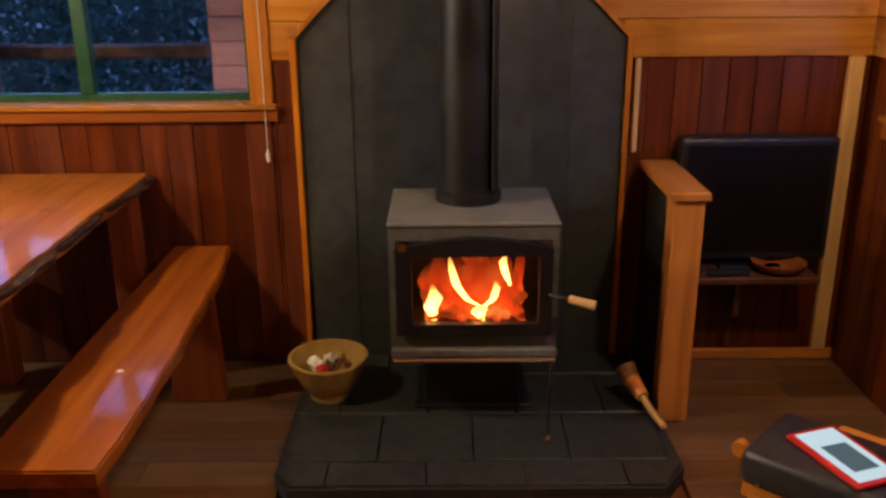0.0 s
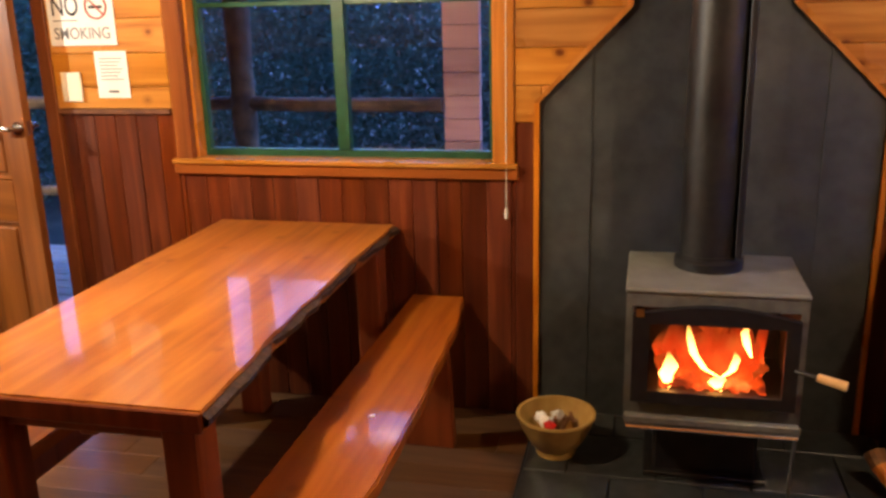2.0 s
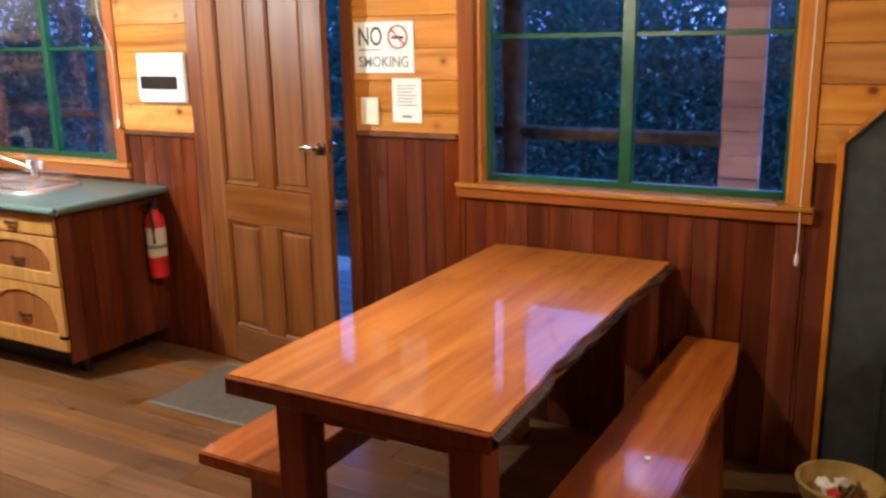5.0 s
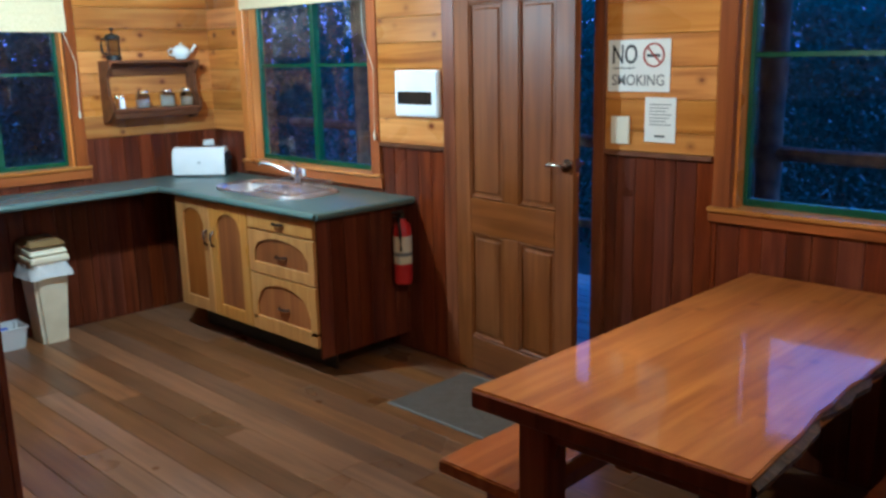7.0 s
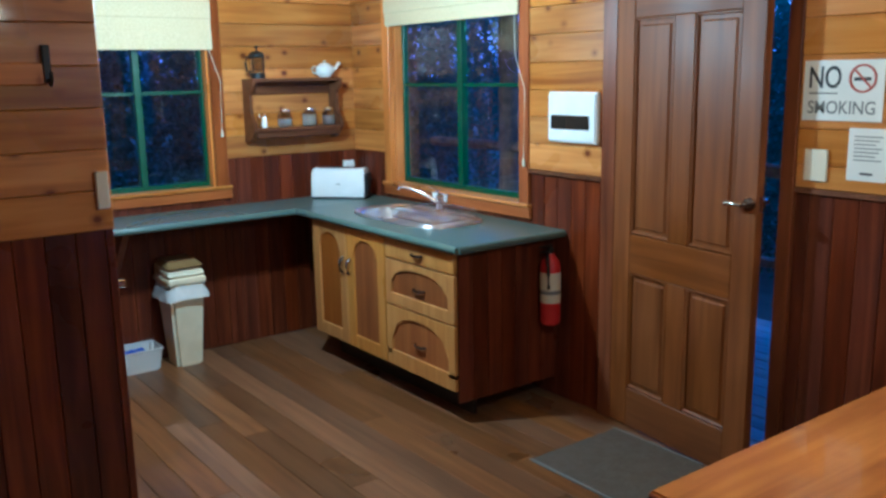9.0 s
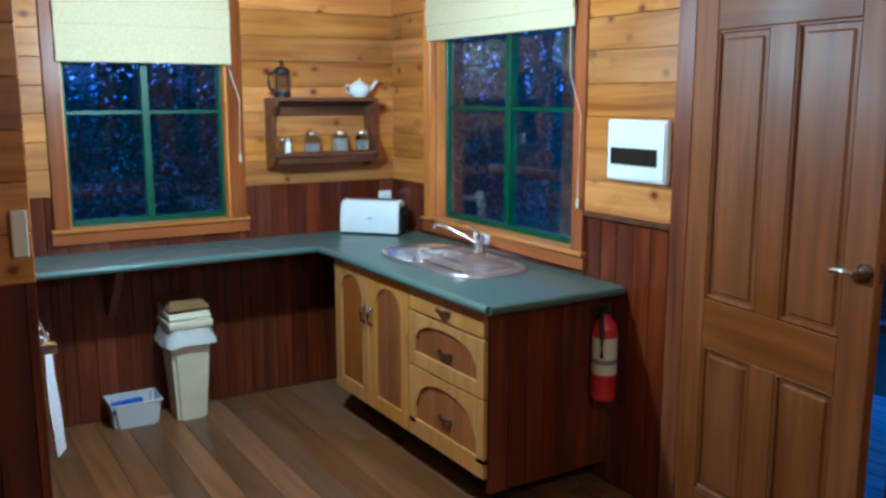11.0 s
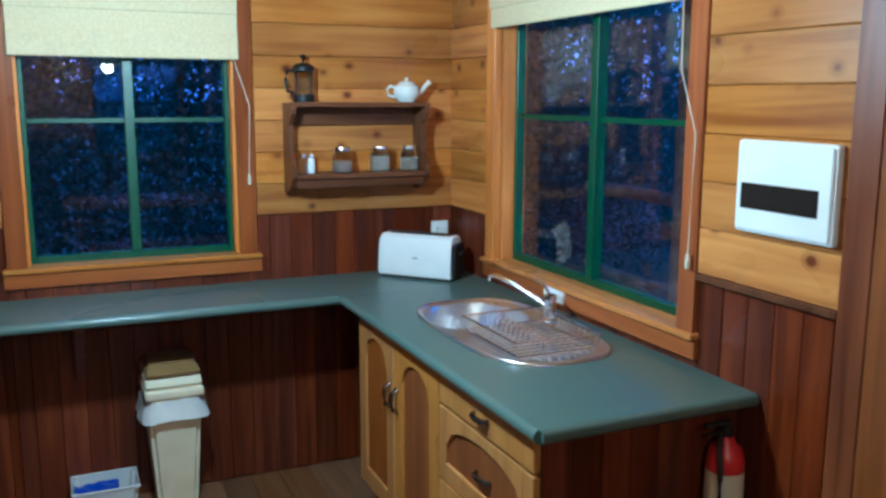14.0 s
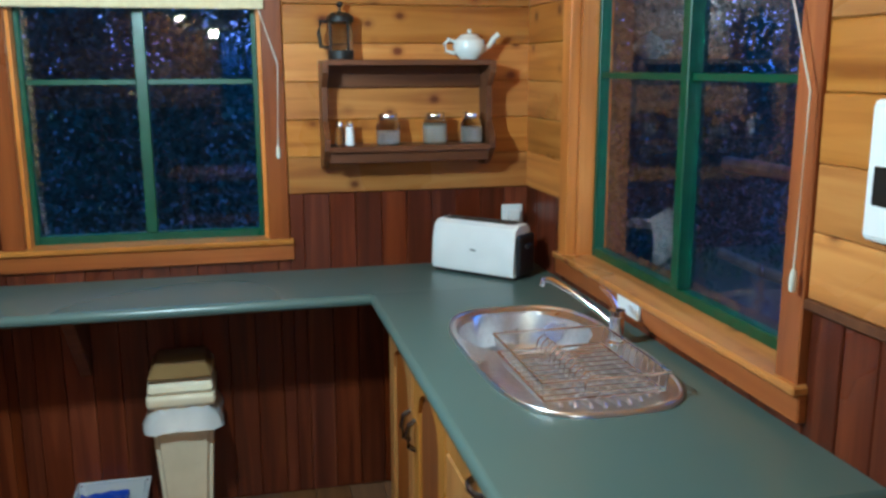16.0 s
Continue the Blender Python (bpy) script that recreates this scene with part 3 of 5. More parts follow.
cord([(-4.725, 2.99, 1.87), (-4.722, 3.055, 1.66), (-4.722, 3.045, 1.37)], (-4.722, 3.045, 1.345), "pale blind cord hanging beside the kitchen window")
cord([(-3.075, 3.972, 1.99), (-3.068, 3.97, 1.78), (-2.998, 3.975, 1.60), (-3.005, 3.975, 1.25)], (-3.005, 3.975, 1.22), "pale blind cord knotted on a cleat")
cord([(0.43, 3.985, 2.1), (0.428, 3.985, 1.0), (0.428, 3.985, 0.86)], (0.428, 3.985, 0.84), "thin blind cord with a white toggle")

# dado caps and skirting
for a, b, up in ((-1.473, -0.955, 0.048), (-2.99, -2.477, 0.0)):
    tagged(part("trim", bx(a, b, N - 0.018, N + 0.0, DADO + up - 0.022, DADO + up, 0.003), SHELFWOOD), "narrow dark dado strip", "trim", "", "structure")
tagged(part("baseboard", bx(1.93, E, N - 0.022, N - 0.001, 0.0, 0.045, 0.006), TRIM_X), "small timber baseboard", "baseboard", "", "structure")
tagged(part("trim", bx(2.53, 2.585, N - 0.03, N - 0.001, 0.045, DADO, 0.004), PALE), "pale pine corner post", "trim", "", "structure")
tagged(part("trim", bx(1.765, 1.785, N - 0.03, N - 0.001, 0.85, DADO, 0.003), PALE), "pale pine edging strip", "trim", "", "structure")
tagged(part("trim", bx(PX - 0.104, PX - 0.018, PY - 0.012, PY + 0.006, 0, TOP, 0.003), PALE), "pale pine end board of the partition", "trim", "", "structure")

# ---- hearth corner ----
hearth = thing("hearth", (1.17, 3.5, 0), "raised hearth of dark slate tiles", "hearth")
HEARTH = [(0.55, 3.975), (0.55, 3.13), (0.60, 3.06), (1.735, 3.06), (1.815, 3.17), (1.80, 3.975)]
part("plinth", slab(HEARTH, -0.02, 0.034), GROUT, hearth)


def hearth_tiles():
    z0, z1, s = 0.030, 0.044, 0.305
    rows = [3.068, 3.20, 3.495, 3.79, 3.972]
    for r in range(4):
        y0, y1 = rows[r], rows[r + 1]
        x = 0.555 + (0.155 if r % 2 == 0 else 0.0) - s
        while x < 1.80:
            a, b = max(x, 0.556), min(x + s, 1.797)
            if b - a > 0.03:
                if r == 0 and (a < 0.62 or b > 1.73):
                    out = [(max(a, 0.556) + 0.003, 3.135), (max(a, 0.556) + 0.05, 3.068), (b - 0.003, 3.068), (b - 0.003, y1 - 0.004), (a + 0.003, y1 - 0.004)] if a < 0.62 else [(a + 0.003, 3.068), (1.735, 3.068), (min(b, 1.80), 3.165), (b - 0.003, y1 - 0.004), (a + 0.003, y1 - 0.004)]
                    part("tile", slab(out, z0, z1), TILE, hearth)
                else:
                    piece("tile", a + 0.003, b - 0.003, y0 + 0.004, y1 - 0.004, z0, z1, TILE, hearth, 0.002)
            x += s


hearth_tiles()

shield = thing("heat_shield", (1.14, N, 0), "dark grey slate heat shield with timber edging behind the stove", "heat shield")
SB = N - 0.014
part("board", upright([(0.745, 0.034), (1.535, 0.034), (1.535, 1.465), (1.40, 1.60), (1.40, TOP), (0.88, TOP), (0.88, 1.60), (0.745, 1.465)], SB - 0.012, SB), SLATE, shield)
part("side_board", upright([(0.555, 0.034), (0.745, 0.034), (0.745, 1.465), (0.555, 1.275)], SB - 0.016, SB, 0.001), SLATE, shield)
part("side_board", upright([(1.535, 0.034), (1.728, 0.034), (1.728, 1.272), (1.535, 1.465)], SB - 0.016, SB, 0.001), SLATE, shield)
for sgn, x0, x1 in ((1, 0.535, 0.555), (-1, 1.748, 1.728)):
    part("edging", bx(x0, x1, SB - 0.034, SB, 0.034, 1.268, 0.002), TRIM_Z, shield)
    xa = 0.88 if sgn > 0 else 1.40
    part("edging", upright([(x0, 1.268), (x1, 1.268), (xa, 1.60), (xa - sgn * 0.02, 1.608)], SB - 0.034, SB), TRIM_Z, shield)
    part("edging", bx(xa - sgn * 0.02, xa, SB - 0.034, SB, 1.606, TOP, 0.002), TRIM_Z, shield)


def stove():
    r = thing("wood_stove", (1.17, 3.65, 0.044), "grey steel wood stove with a lit fire behind its glass door", "stove")
    x0, x1, y0, y1, z0, z1 = 0.898, 1.442, 3.44, 3.86, 0.295, 0.735
    t = 0.03
    part("pedestal", join(bx(1.0, 1.34, 3.56, 3.82, 0.044, 0.30, 0.01), bx(0.97, 1.37, 3.53, 3.84, 0.044, 0.06, 0.004)), STOVEBLACK, r, "black pedestal")
    body = bx(x0, x1, y0, y1, z0, z1)
    front = min(body.faces, key=lambda f: f.calc_center_median().y)
    bmesh.ops.inset_region(body, faces=[front], thickness=t)
    for v in front.verts:
        v.co.z = max(min(v.co.z, z1 - 0.045), z0 + 0.08)
    back = bmesh.ops.extrude_discrete_faces(body, faces=[front])["faces"][0]
    bmesh.ops.translate(body, verts=back.verts, vec=(0, y1 - t - y0, 0))
    part("body", body, STOVEGREY, r)
    part("top_plate", bx(x0 - 0.003, x1 + 0.003, y0 - 0.006, y1 + 0.003, z1, z1 + 0.016, 0.005), STOVETOP, r, "lighter grey top plate")
    part("ash_lip", join(bx(x0 + 0.005, x1 - 0.005, y0 - 0.06, y0, z0 + 0.02, z0 + 0.03, 0.003), bx(x0 + 0.005, x1 - 0.005, y0 - 0.062, y0 - 0.05, z0 + 0.02, z0 + 0.045, 0.003)), STOVEGREY, r)
    part("trim_strip", tube([(x0 + 0.012, y0 - 0.02, z0 + 0.012), (x0 + 0.012, y0 - 0.062, z0 + 0.010), (x1 - 0.012, y0 - 0.062, z0 + 0.010), (x1 - 0.012, y0 - 0.02, z0 + 0.012)], 0.008, 8), CHROME, r, "bright chrome strip")
    # arched door
    dx0, dx1, dz0, dz1 = 0.92, 1.42, 0.375, 0.70
    arch = [(dx0 + (dx1 - dx0) * k / 16, dz1 - 0.03 + 0.035 * math.sin(math.pi * k / 16)) for k in range(17)]
    gx0, gx1, gz0, gz1 = 0.972, 1.378, 0.415, 0.645
    yb, yf = y0 - 0.002, y0 - 0.03
    top = [(x, z) for x, z in arch]
    bm = bmesh.new()
    outer = [(dx0, dz0), (gx0, dz0), (gx1, dz0), (dx1, dz0)] + top[::-1]
    inner = [(min(max(x, gx0), gx1), gz0 if k < 4 else gz1) for k, (x, z) in enumerate(outer)]
    inner[0], inner[3] = (gx0, gz0), (gx1, gz0)
    ro, ri, bo, bi = [[bm.verts.new((x, y, z)) for x, z in line] for line, y in ((outer, yf), (inner, yf), (outer, yb), (inner, yb))]
    n = len(outer)
    for k in range(n):
        j = (k + 1) % n
        for quad in ((ro[k], ro[j], ri[j], ri[k]), (bo[k], bi[k], bi[j], bo[j]), (ro[k], bo[k], bo[j], ro[j]), (ri[k], ri[j], bi[j], bi[k])):
            bm.faces.new(quad)
    bmesh.ops.remove_doubles(bm, verts=bm.verts, dist=1e-5)
    bmesh.ops.dissolve_degenerate(bm, edges=bm.edges, dist=1e-5)
    door = part("firebox_door", bm, STOVEBLACK, r, "black arched cast door")
    p = part("door_glass", bx(gx0 - 0.005, gx1 + 0.005, yf + 0.008, yf + 0.012, gz0 - 0.005, gz1 + 0.005), PANE, door)
    p.visible_shadow = False
    part("door_handle", tube([(1.41, yf, 0.515), (1.45, yf - 0.03, 0.518), (1.475, yf - 0.045, 0.517)], 0.007), STOVEBLACK, door)
    part("handle_grip", rod((1.468, yf - 0.04, 0.5175), (1.545, yf - 0.075, 0.508), 0.013, 0.015, 14), PALE, door, "pale wooden grip", True)
    part("badge", bx(0.93, 0.955, y0 - 0.0325, y0 - 0.030, 0.665, 0.69), BRASS, r)
    # firebox
    part("fire_brick", join(bx(x0 + t, x1 - t, y1 - t - 0.03, y1 - t, z0 + 0.05, z1 - 0.045), bx(x0 + t, x1 - t, y0 + 0.01, y1 - 0.06, z0 + 0.05, z0 + 0.10)), STOVEBLACK, r)
    rng = random.Random(4)
    for a, b, rad in (((1.0, 3.62, 0.45), (1.33, 3.66, 0.46), 0.045), ((1.02, 3.56, 0.44), (1.22, 3.70, 0.53), 0.035), ((1.33, 3.55, 0.44), (1.15, 3.68, 0.56), 0.033)):
        bm = rod(a, b, rad, rad * 0.85, 10)
        for v in bm.verts:
            v.co += Vector((rng.uniform(-1, 1), rng.uniform(-1, 1), rng.uniform(-1, 1))) * 0.006
        part("log", bm, EMBER, r, "glowing charred log")

    def flame(pts, w, mat):
        n = len(pts)
        bm = bmesh.new()
        rows = []
        for k, (x, y, z) in enumerate(pts):
            ww = w * math.sin(math.pi * (0.12 + 0.88 * (1 - k / (n - 1)) * 0.9)) if k < n - 1 else 0.001
            rows.append([bm.verts.new((x + ww * math.cos(q), y + ww * 0.5 * math.sin(q), z)) for q in [2 * math.pi * j / 8 for j in range(8)]])
        for a, b in zip(rows, rows[1:]):
            for j in range(8):
                bm.faces.new((a[j], a[(j + 1) % 8], b[(j + 1) % 8], b[j]))
        part("flame", bm, mat, r, "orange flame", True)
    bed = bmesh.new()
    bmesh.ops.create_grid(bed, x_segments=30, y_segments=16, size=1)
    for v in bed.verts:
        v.co = Vector((1.175 + 0.165 * v.co.x, 3.60 + 0.14 * v.co.y, 0.412 + 0.035 * noise.noise(Vector((v.co.x * 6, v.co.y * 4, 2)))))
    part("ember_bed", bed, COALS, r, "glowing bed of coals", True)
    for line in (((1.04, 0.405), (1.03, 0.45), (1.045, 0.48), (1.035, 0.535)), ((1.20, 0.405), (1.185, 0.43), (1.195, 0.445), (1.19, 0.46))):
        flame([(x, 3.475, z) for x, z in line], 0.026, FLAMEHOT)
    for line in (((1.205, 0.44), (1.15, 0.47), (1.115, 0.52), (1.10, 0.575), (1.09, 0.635)), ((1.20, 0.44), (1.235, 0.47), (1.247, 0.51), (1.24, 0.54)), ((1.29, 0.52), (1.275, 0.56), (1.265, 0.60), (1.28, 0.64))):
        flame([(x, 3.49, z) for x, z in line], 0.0125, FLAMEHOT)
    for k in range(15):
        x, y, top = 1.02 + 0.305 * k / 14, rng.uniform(3.53, 3.60), rng.uniform(0.56, 0.67)
        lean = rng.uniform(-0.02, 0.02)
        flame([(x, y, 0.40), (x + 0.006, y, 0.45), (x - 0.006, y, 0.5), (x + lean * 0.6, y, 0.5 + (top - 0.5) * 0.5), (x + lean, y, top)], rng.uniform(0.018, 0.034), FLAME)


stove()
flue = thing("flue_pipe", (1.16, 3.72, 0.751), "black steel flue pipe rising from the stove", "flue pipe")
part("collar", lathe([(0.113, 0), (0.113, 0.03), (0.10, 0.04), (0.10, 0.05)], (1.16, 3.72, 0.751), 28), STOVEBLACK, flue, "", True)
part("pipe", lathe([(0.097, 0), (0.097, TOP - 0.801)], (1.16, 3.72, 0.801), 28), STOVEBLACK, flue, "", True)
part("seam", bx(1.235, 1.255, 3.63, 3.66, 0.80, TOP, 0.003), STOVEBLACK, flue)


def wing_wall():
    r = thing("hearth_wing", (1.86, 3.74, 0), "low black hearth wing wall with timber post and cap", "wing wall")
    part("panel", bx(1.822, 1.90, 3.60, 3.965, 0.0, 0.795, 0.002), BLACKPAINT, r, "black painted panel")
    part("post", bx(1.812, 1.912, 3.505, 3.60, 0.0, 0.795, 0.004), TRIM_Z, r)
    part("cap", bx(1.798, 1.926, 3.49, 3.97, 0.795, 0.825, 0.005), TRIM_Y, r)


wing_wall()


def hearth_things():
    b = thing("kindling_bowl", (0.66, 3.64, 0.044), "yellow pottery bowl of kindling and crumpled paper on the hearth", "bowl")
    part("bowl", lathe([(0.070, 0.0), (0.074, 0.016), (0.072, 0.024), (0.092, 0.045), (0.122, 0.098), (0.136, 0.138), (0.142, 0.147), (0.141, 0.156), (0.131, 0.155), (0.120, 0.12), (0.09, 0.066), (0.05, 0.042), (0.0, 0.038)], (0.66, 3.64, 0.044), 36), BOWL, b, "", True)
    rng = random.Random(7)
    for k in range(6):
        a = rng.uniform(0, 6.28)
        p = Vector((0.70 + 0.035 * math.cos(a), 3.64 + 0.04 * math.sin(a), 0.135))
        part("stick", rod(p, p + Vector((rng.uniform(-0.03, 0.04), rng.uniform(-0.04, 0.04), rng.uniform(0.05, 0.085))), 0.010, 0.007, 7), KINDLING, b)
    for k, (x, y, m) in enumerate(((0.63, 3.62, PAPER), (0.605, 3.66, PAPER), (0.645, 3.585, RED), (0.66, 3.68, PAPER))):
        bm = bmesh.new()
        bmesh.ops.create_icosphere(bm, subdivisions=2, radius=0.026)
        for v in bm.verts:
            v.co *= rng.uniform(0.7, 1.15)
        shift(bm, x, y, 0.165)
        part("crumpled_paper", bm, m, b)
    p = thing("fire_poker", (1.42, 3.38, 0.044), "black iron poker with a shiny knob leaning on the stove", "poker")
    part("shaft", tube([(1.405, 3.30, 0.062), (1.41, 3.34, 0.15), (1.42, 3.375, 0.30)], 0.006), STOVEBLACK, p)
    part("knob", lathe([(0.004, -0.016), (0.014, -0.01), (0.017, 0.0), (0.014, 0.01), (0.004, 0.016)], (1.403, 3.295, 0.061), 14), CHROME, p, "shiny metal knob", True)
    h = thing("hearth_brush", (1.77, 3.50, 0.044), "worn wooden hearth brush resting by the post", "brush")
    part("handle", tube([(1.80, 3.37, 0.058), (1.775, 3.44, 0.075), (1.755, 3.50, 0.10)], 0.011), PALE, h)
    part("head", join(rod((1.755, 3.50, 0.10), (1.725, 3.58, 0.135), 0.022, 0.03, 12)), TRIM_Z, h)
    part("bristles", rod((1.728, 3.572, 0.13), (1.712, 3.61, 0.16), 0.03, 0.036, 12), KINDLING, h)


hearth_things()


def television():
    t = thing("television", (2.2, 3.9, 0.44), "black television on a small wall shelf", "television")
    part("casing", bx(1.93, 2.50, 3.90, 3.985, 0.455, 0.915, 0.012, 2), DARKPLASTIC, t)
    part("screen", bx(1.955, 2.475, 3.896, 3.90, 0.49, 0.89, 0.001), SCREEN, t)
    part("stand", join(bx(2.1, 2.33, 3.87, 3.97, 0.425, 0.437, 0.004), bx(2.18, 2.25, 3.93, 3.96, 0.437, 0.46)), DARKPLASTIC, t)
    s = thing("wall_shelf", (2.2, 3.9, 0.40), "narrow wooden wall shelf under the television", "shelf")
    part("board", bx(1.93, 2.44, 3.78, 4.005, 0.40, 0.425, 0.004), SHELFWOOD, s)
    part("bracket", bx(2.16, 2.185, 3.86, 4.005, 0.24, 0.40, 0.003), SHELFWOOD, s)
    r = thing("remote_control", (2.12, 3.82, 0.425), "black remote control with silver ends on the shelf", "remote control")
    part("case", bx(2.03, 2.19, 3.80, 3.845, 0.425, 0.445, 0.005, 2), DARKPLASTIC, r)
    part("tip", bx(2.015, 2.03, 3.805, 3.84, 0.427, 0.443, 0.003), CHROME, r)
    w = thing("wooden_tray", (2.3, 3.84, 0.425), "small brown wooden dish on the shelf", "dish")
    part("dish", lathe([(0.06, 0), (0.09, 0.02), (0.10, 0.04), (0.09, 0.04), (0.05, 0.012), (0, 0.012)], (2.31, 3.86, 0.425), 20), BENCH, w, "", True)


television()


def footstool():
    ux, uy = Vector((0.73, -0.69)).normalized()
    ang = math.degrees(math.atan2(uy, ux))
    s = thing("footstool", (1.78, 2.645, 0), "dark padded footstool on a wooden frame", "stool", turn=ang)
    part("cushion", bx(0.0, 0.52, 0.0, 0.26, 0.33, 0.425, 0.022, 3), CUSHION, s, "dark vinyl cushion", True)
    for x in (0.05, 0.18, 0.31, 0.44):
        part("stud", lathe([(0.006, -0.004), (0.005, 0.003), (0.001, 0.005)], (x, 0.004, 0.345), 8), CHROME, s)
    part("seat_frame", join(bx(0.0, 0.52, 0.03, 0.055, 0.28, 0.33, 0.004), bx(0.0, 0.52, 0.205, 0.23, 0.28, 0.33, 0.004)), TRIM_X, s)
    for x, y in ((0.02, 0.02), (0.46, 0.02), (0.02, 0.2), (0.46, 0.2)):
        part("leg", bx(x, x + 0.04, y, y + 0.04, 0, 0.30, 0.006), TRIM_Z, s)
    part("side_rail", rod((-0.016, 0.03, 0.40), (-0.016, 0.055, 0.40), 0.02, 0.02, 12), TRIM_Z, s)
    part("back_rail", bx(0.12, 0.62, 0.28, 0.32, 0.36, 0.405, 0.012, 2), TRIM_X, s)
    for x in (0.14, 0.56):
        part("back_post", bx(x, x + 0.04, 0.26, 0.30, 0, 0.37, 0.005), TRIM_Z, s)
    t = thing("tablet", (1.985, 2.61, 0.426), "small tablet in a red case with its screen lit", "tablet", turn=-72)
    part("case", bx(-0.10, 0.14, -0.055, 0.085, 0, 0.012, 0.005, 2), RED, t, "red case")
    part("screen", bx(-0.085, 0.125, -0.04, 0.07, 0.012, 0.0135), glow("tablet_screen", (0.65, 0.8, 0.9), 0.55), t, "lit pale screen")
    part("picture", bx(-0.02, 0.09, -0.02, 0.05, 0.0135, 0.0142), glow("tablet_picture", (0.10, 0.17, 0.2), 0.4), t, "dark picture on the screen")


footstool()


# ---- table and benches ----
def live_edge(x0, x1, y0, y1, right, seed, n=22):
    """Plan outline of a plank whose one long side keeps the wavy edge of the tree."""
    rng = random.Random(seed)
    pts = [(x0, y0)]
    w = 0.0
    for k in range(n + 1):
        f = k / n
        w = 0.6 * w + rng.uniform(-0.006, 0.006)
        pts.append((x1 + right(f) + w, y0 + (y1 - y0) * f))
    pts.append((x0, y1))
    return pts


def dining_table():
    r = thing("dining_table", (-0.36, 3.15, 0), "varnished orange timber slab table with a live edge", "table")
    z = 0.785
    out = live_edge(-0.765, -0.02, 2.335, 3.99, lambda f: 0.045 * (1 - f) ** 2 - 0.012 * math.sin(3.1 * f), 3)
    part("tabletop", slab(out, z - 0.05, z, 0.004), TABLE, r)
    part("end_edge", bx(-0.763, 0.02, 2.327, 2.337, z - 0.054, z - 0.005, 0.003), LEGWOOD, r, "dark red end edge")
    edge = [(x, y) for x, y in out[1:-1]]
    rng = random.Random(5)
    bm = bmesh.new()
    rows = []
    for x, y in edge:
        j = rng.uniform(-0.006, 0.02)
        rows.append([bm.verts.new(c) for c in ((x - 0.004, y, z - 0.006), (x + 0.006 + j, y, z - 0.018), (x + 0.002 + j, y, z - 0.035), (x - 0.02, y, z - 0.056), (x - 0.04, y, z - 0.052))])
    for a, b in zip(rows, rows[1:]):
        for k in range(4):
            bm.faces.new((a[k], a[k + 1], b[k + 1], b[k]))
    part("bark_edge", bm, BARK, r, "dark rough bark edge", True)
    for x, y in ((-0.66, 2.40), (-0.13, 2.40), (-0.66, 3.80), (-0.13, 3.80)):
        part("leg", bx(x, x + 0.095, y, y + 0.095, 0, z - 0.05, 0.006), LEGWOOD, r)
    for y in (2.425, 3.825):
        part("apron_rail", bx(-0.565, -0.13, y, y + 0.045, z - 0.13, z - 0.05, 0.004), LEGWOOD, r)
    for y in (2.40, 3.80):
        part("bracket", upright([(-0.565, 0.735), (-0.44, 0.735), (-0.535, 0.70), (-0.565, 0.60)], y + 0.03, y + 0.07), LEGWOOD, r)
    part("stretcher", bx(-0.40, -0.35, 2.47, 3.87, 0.62, 0.70, 0.004), LEGWOOD, r)


dining_table()


def bench(x0, x1, y0, y1, z, seed, label, flip=False):
    r = thing("bench", ((x0 + x1) / 2, (y0 + y1) / 2, 0), label, "bench", "benches at the table")
    out = live_edge(x0, x1, y0, y1, lambda f: 0.035 * math.sin(2.6 * (1 - f)) - 0.045 * f, seed)
    if flip:
        out = [(x0 + x1 - x, y) for x, y in out]
    part("seat", slab(out, z - 0.045, z, 0.005), BENCH, r)
    for y in (y0 + 0.14, y1 - 0.32):
        part("leg", upright([(x0 + 0.035, 0), (x1 - 0.03, 0), (x1 - 0.05, z - 0.045), (x0 + 0.05, z - 0.045)], y, y + 0.05, 0.004), LEGWOOD, r)
    part("stretcher", bx((x0 + x1) / 2 - 0.02, (x0 + x1) / 2 + 0.02, y0 + 0.19, y1 - 0.32, z - 0.2, z - 0.12, 0.004), LEGWOOD, r)


bench(0.045, 0.305, 2.45, 3.985, 0.50, 11, "varnished orange timber bench with a live edge")
bench(-0.985, -0.70, 2.44, 3.985, 0.46, 12, "varnished timber bench pushed under the table", True)

# Tiny flat white piece for the white spot on the bench seat.
chip = thing("paper_scrap", (0.21, 2.92, 0.50), "tiny white chip lying on the bench", "scrap")
part("scrap", slab([(0.201, 2.914), (0.212, 2.911), (0.221, 2.919), (0.217, 2.929), (0.205, 2.927)], 0.5, 0.504, 0.001), PAPER, chip)

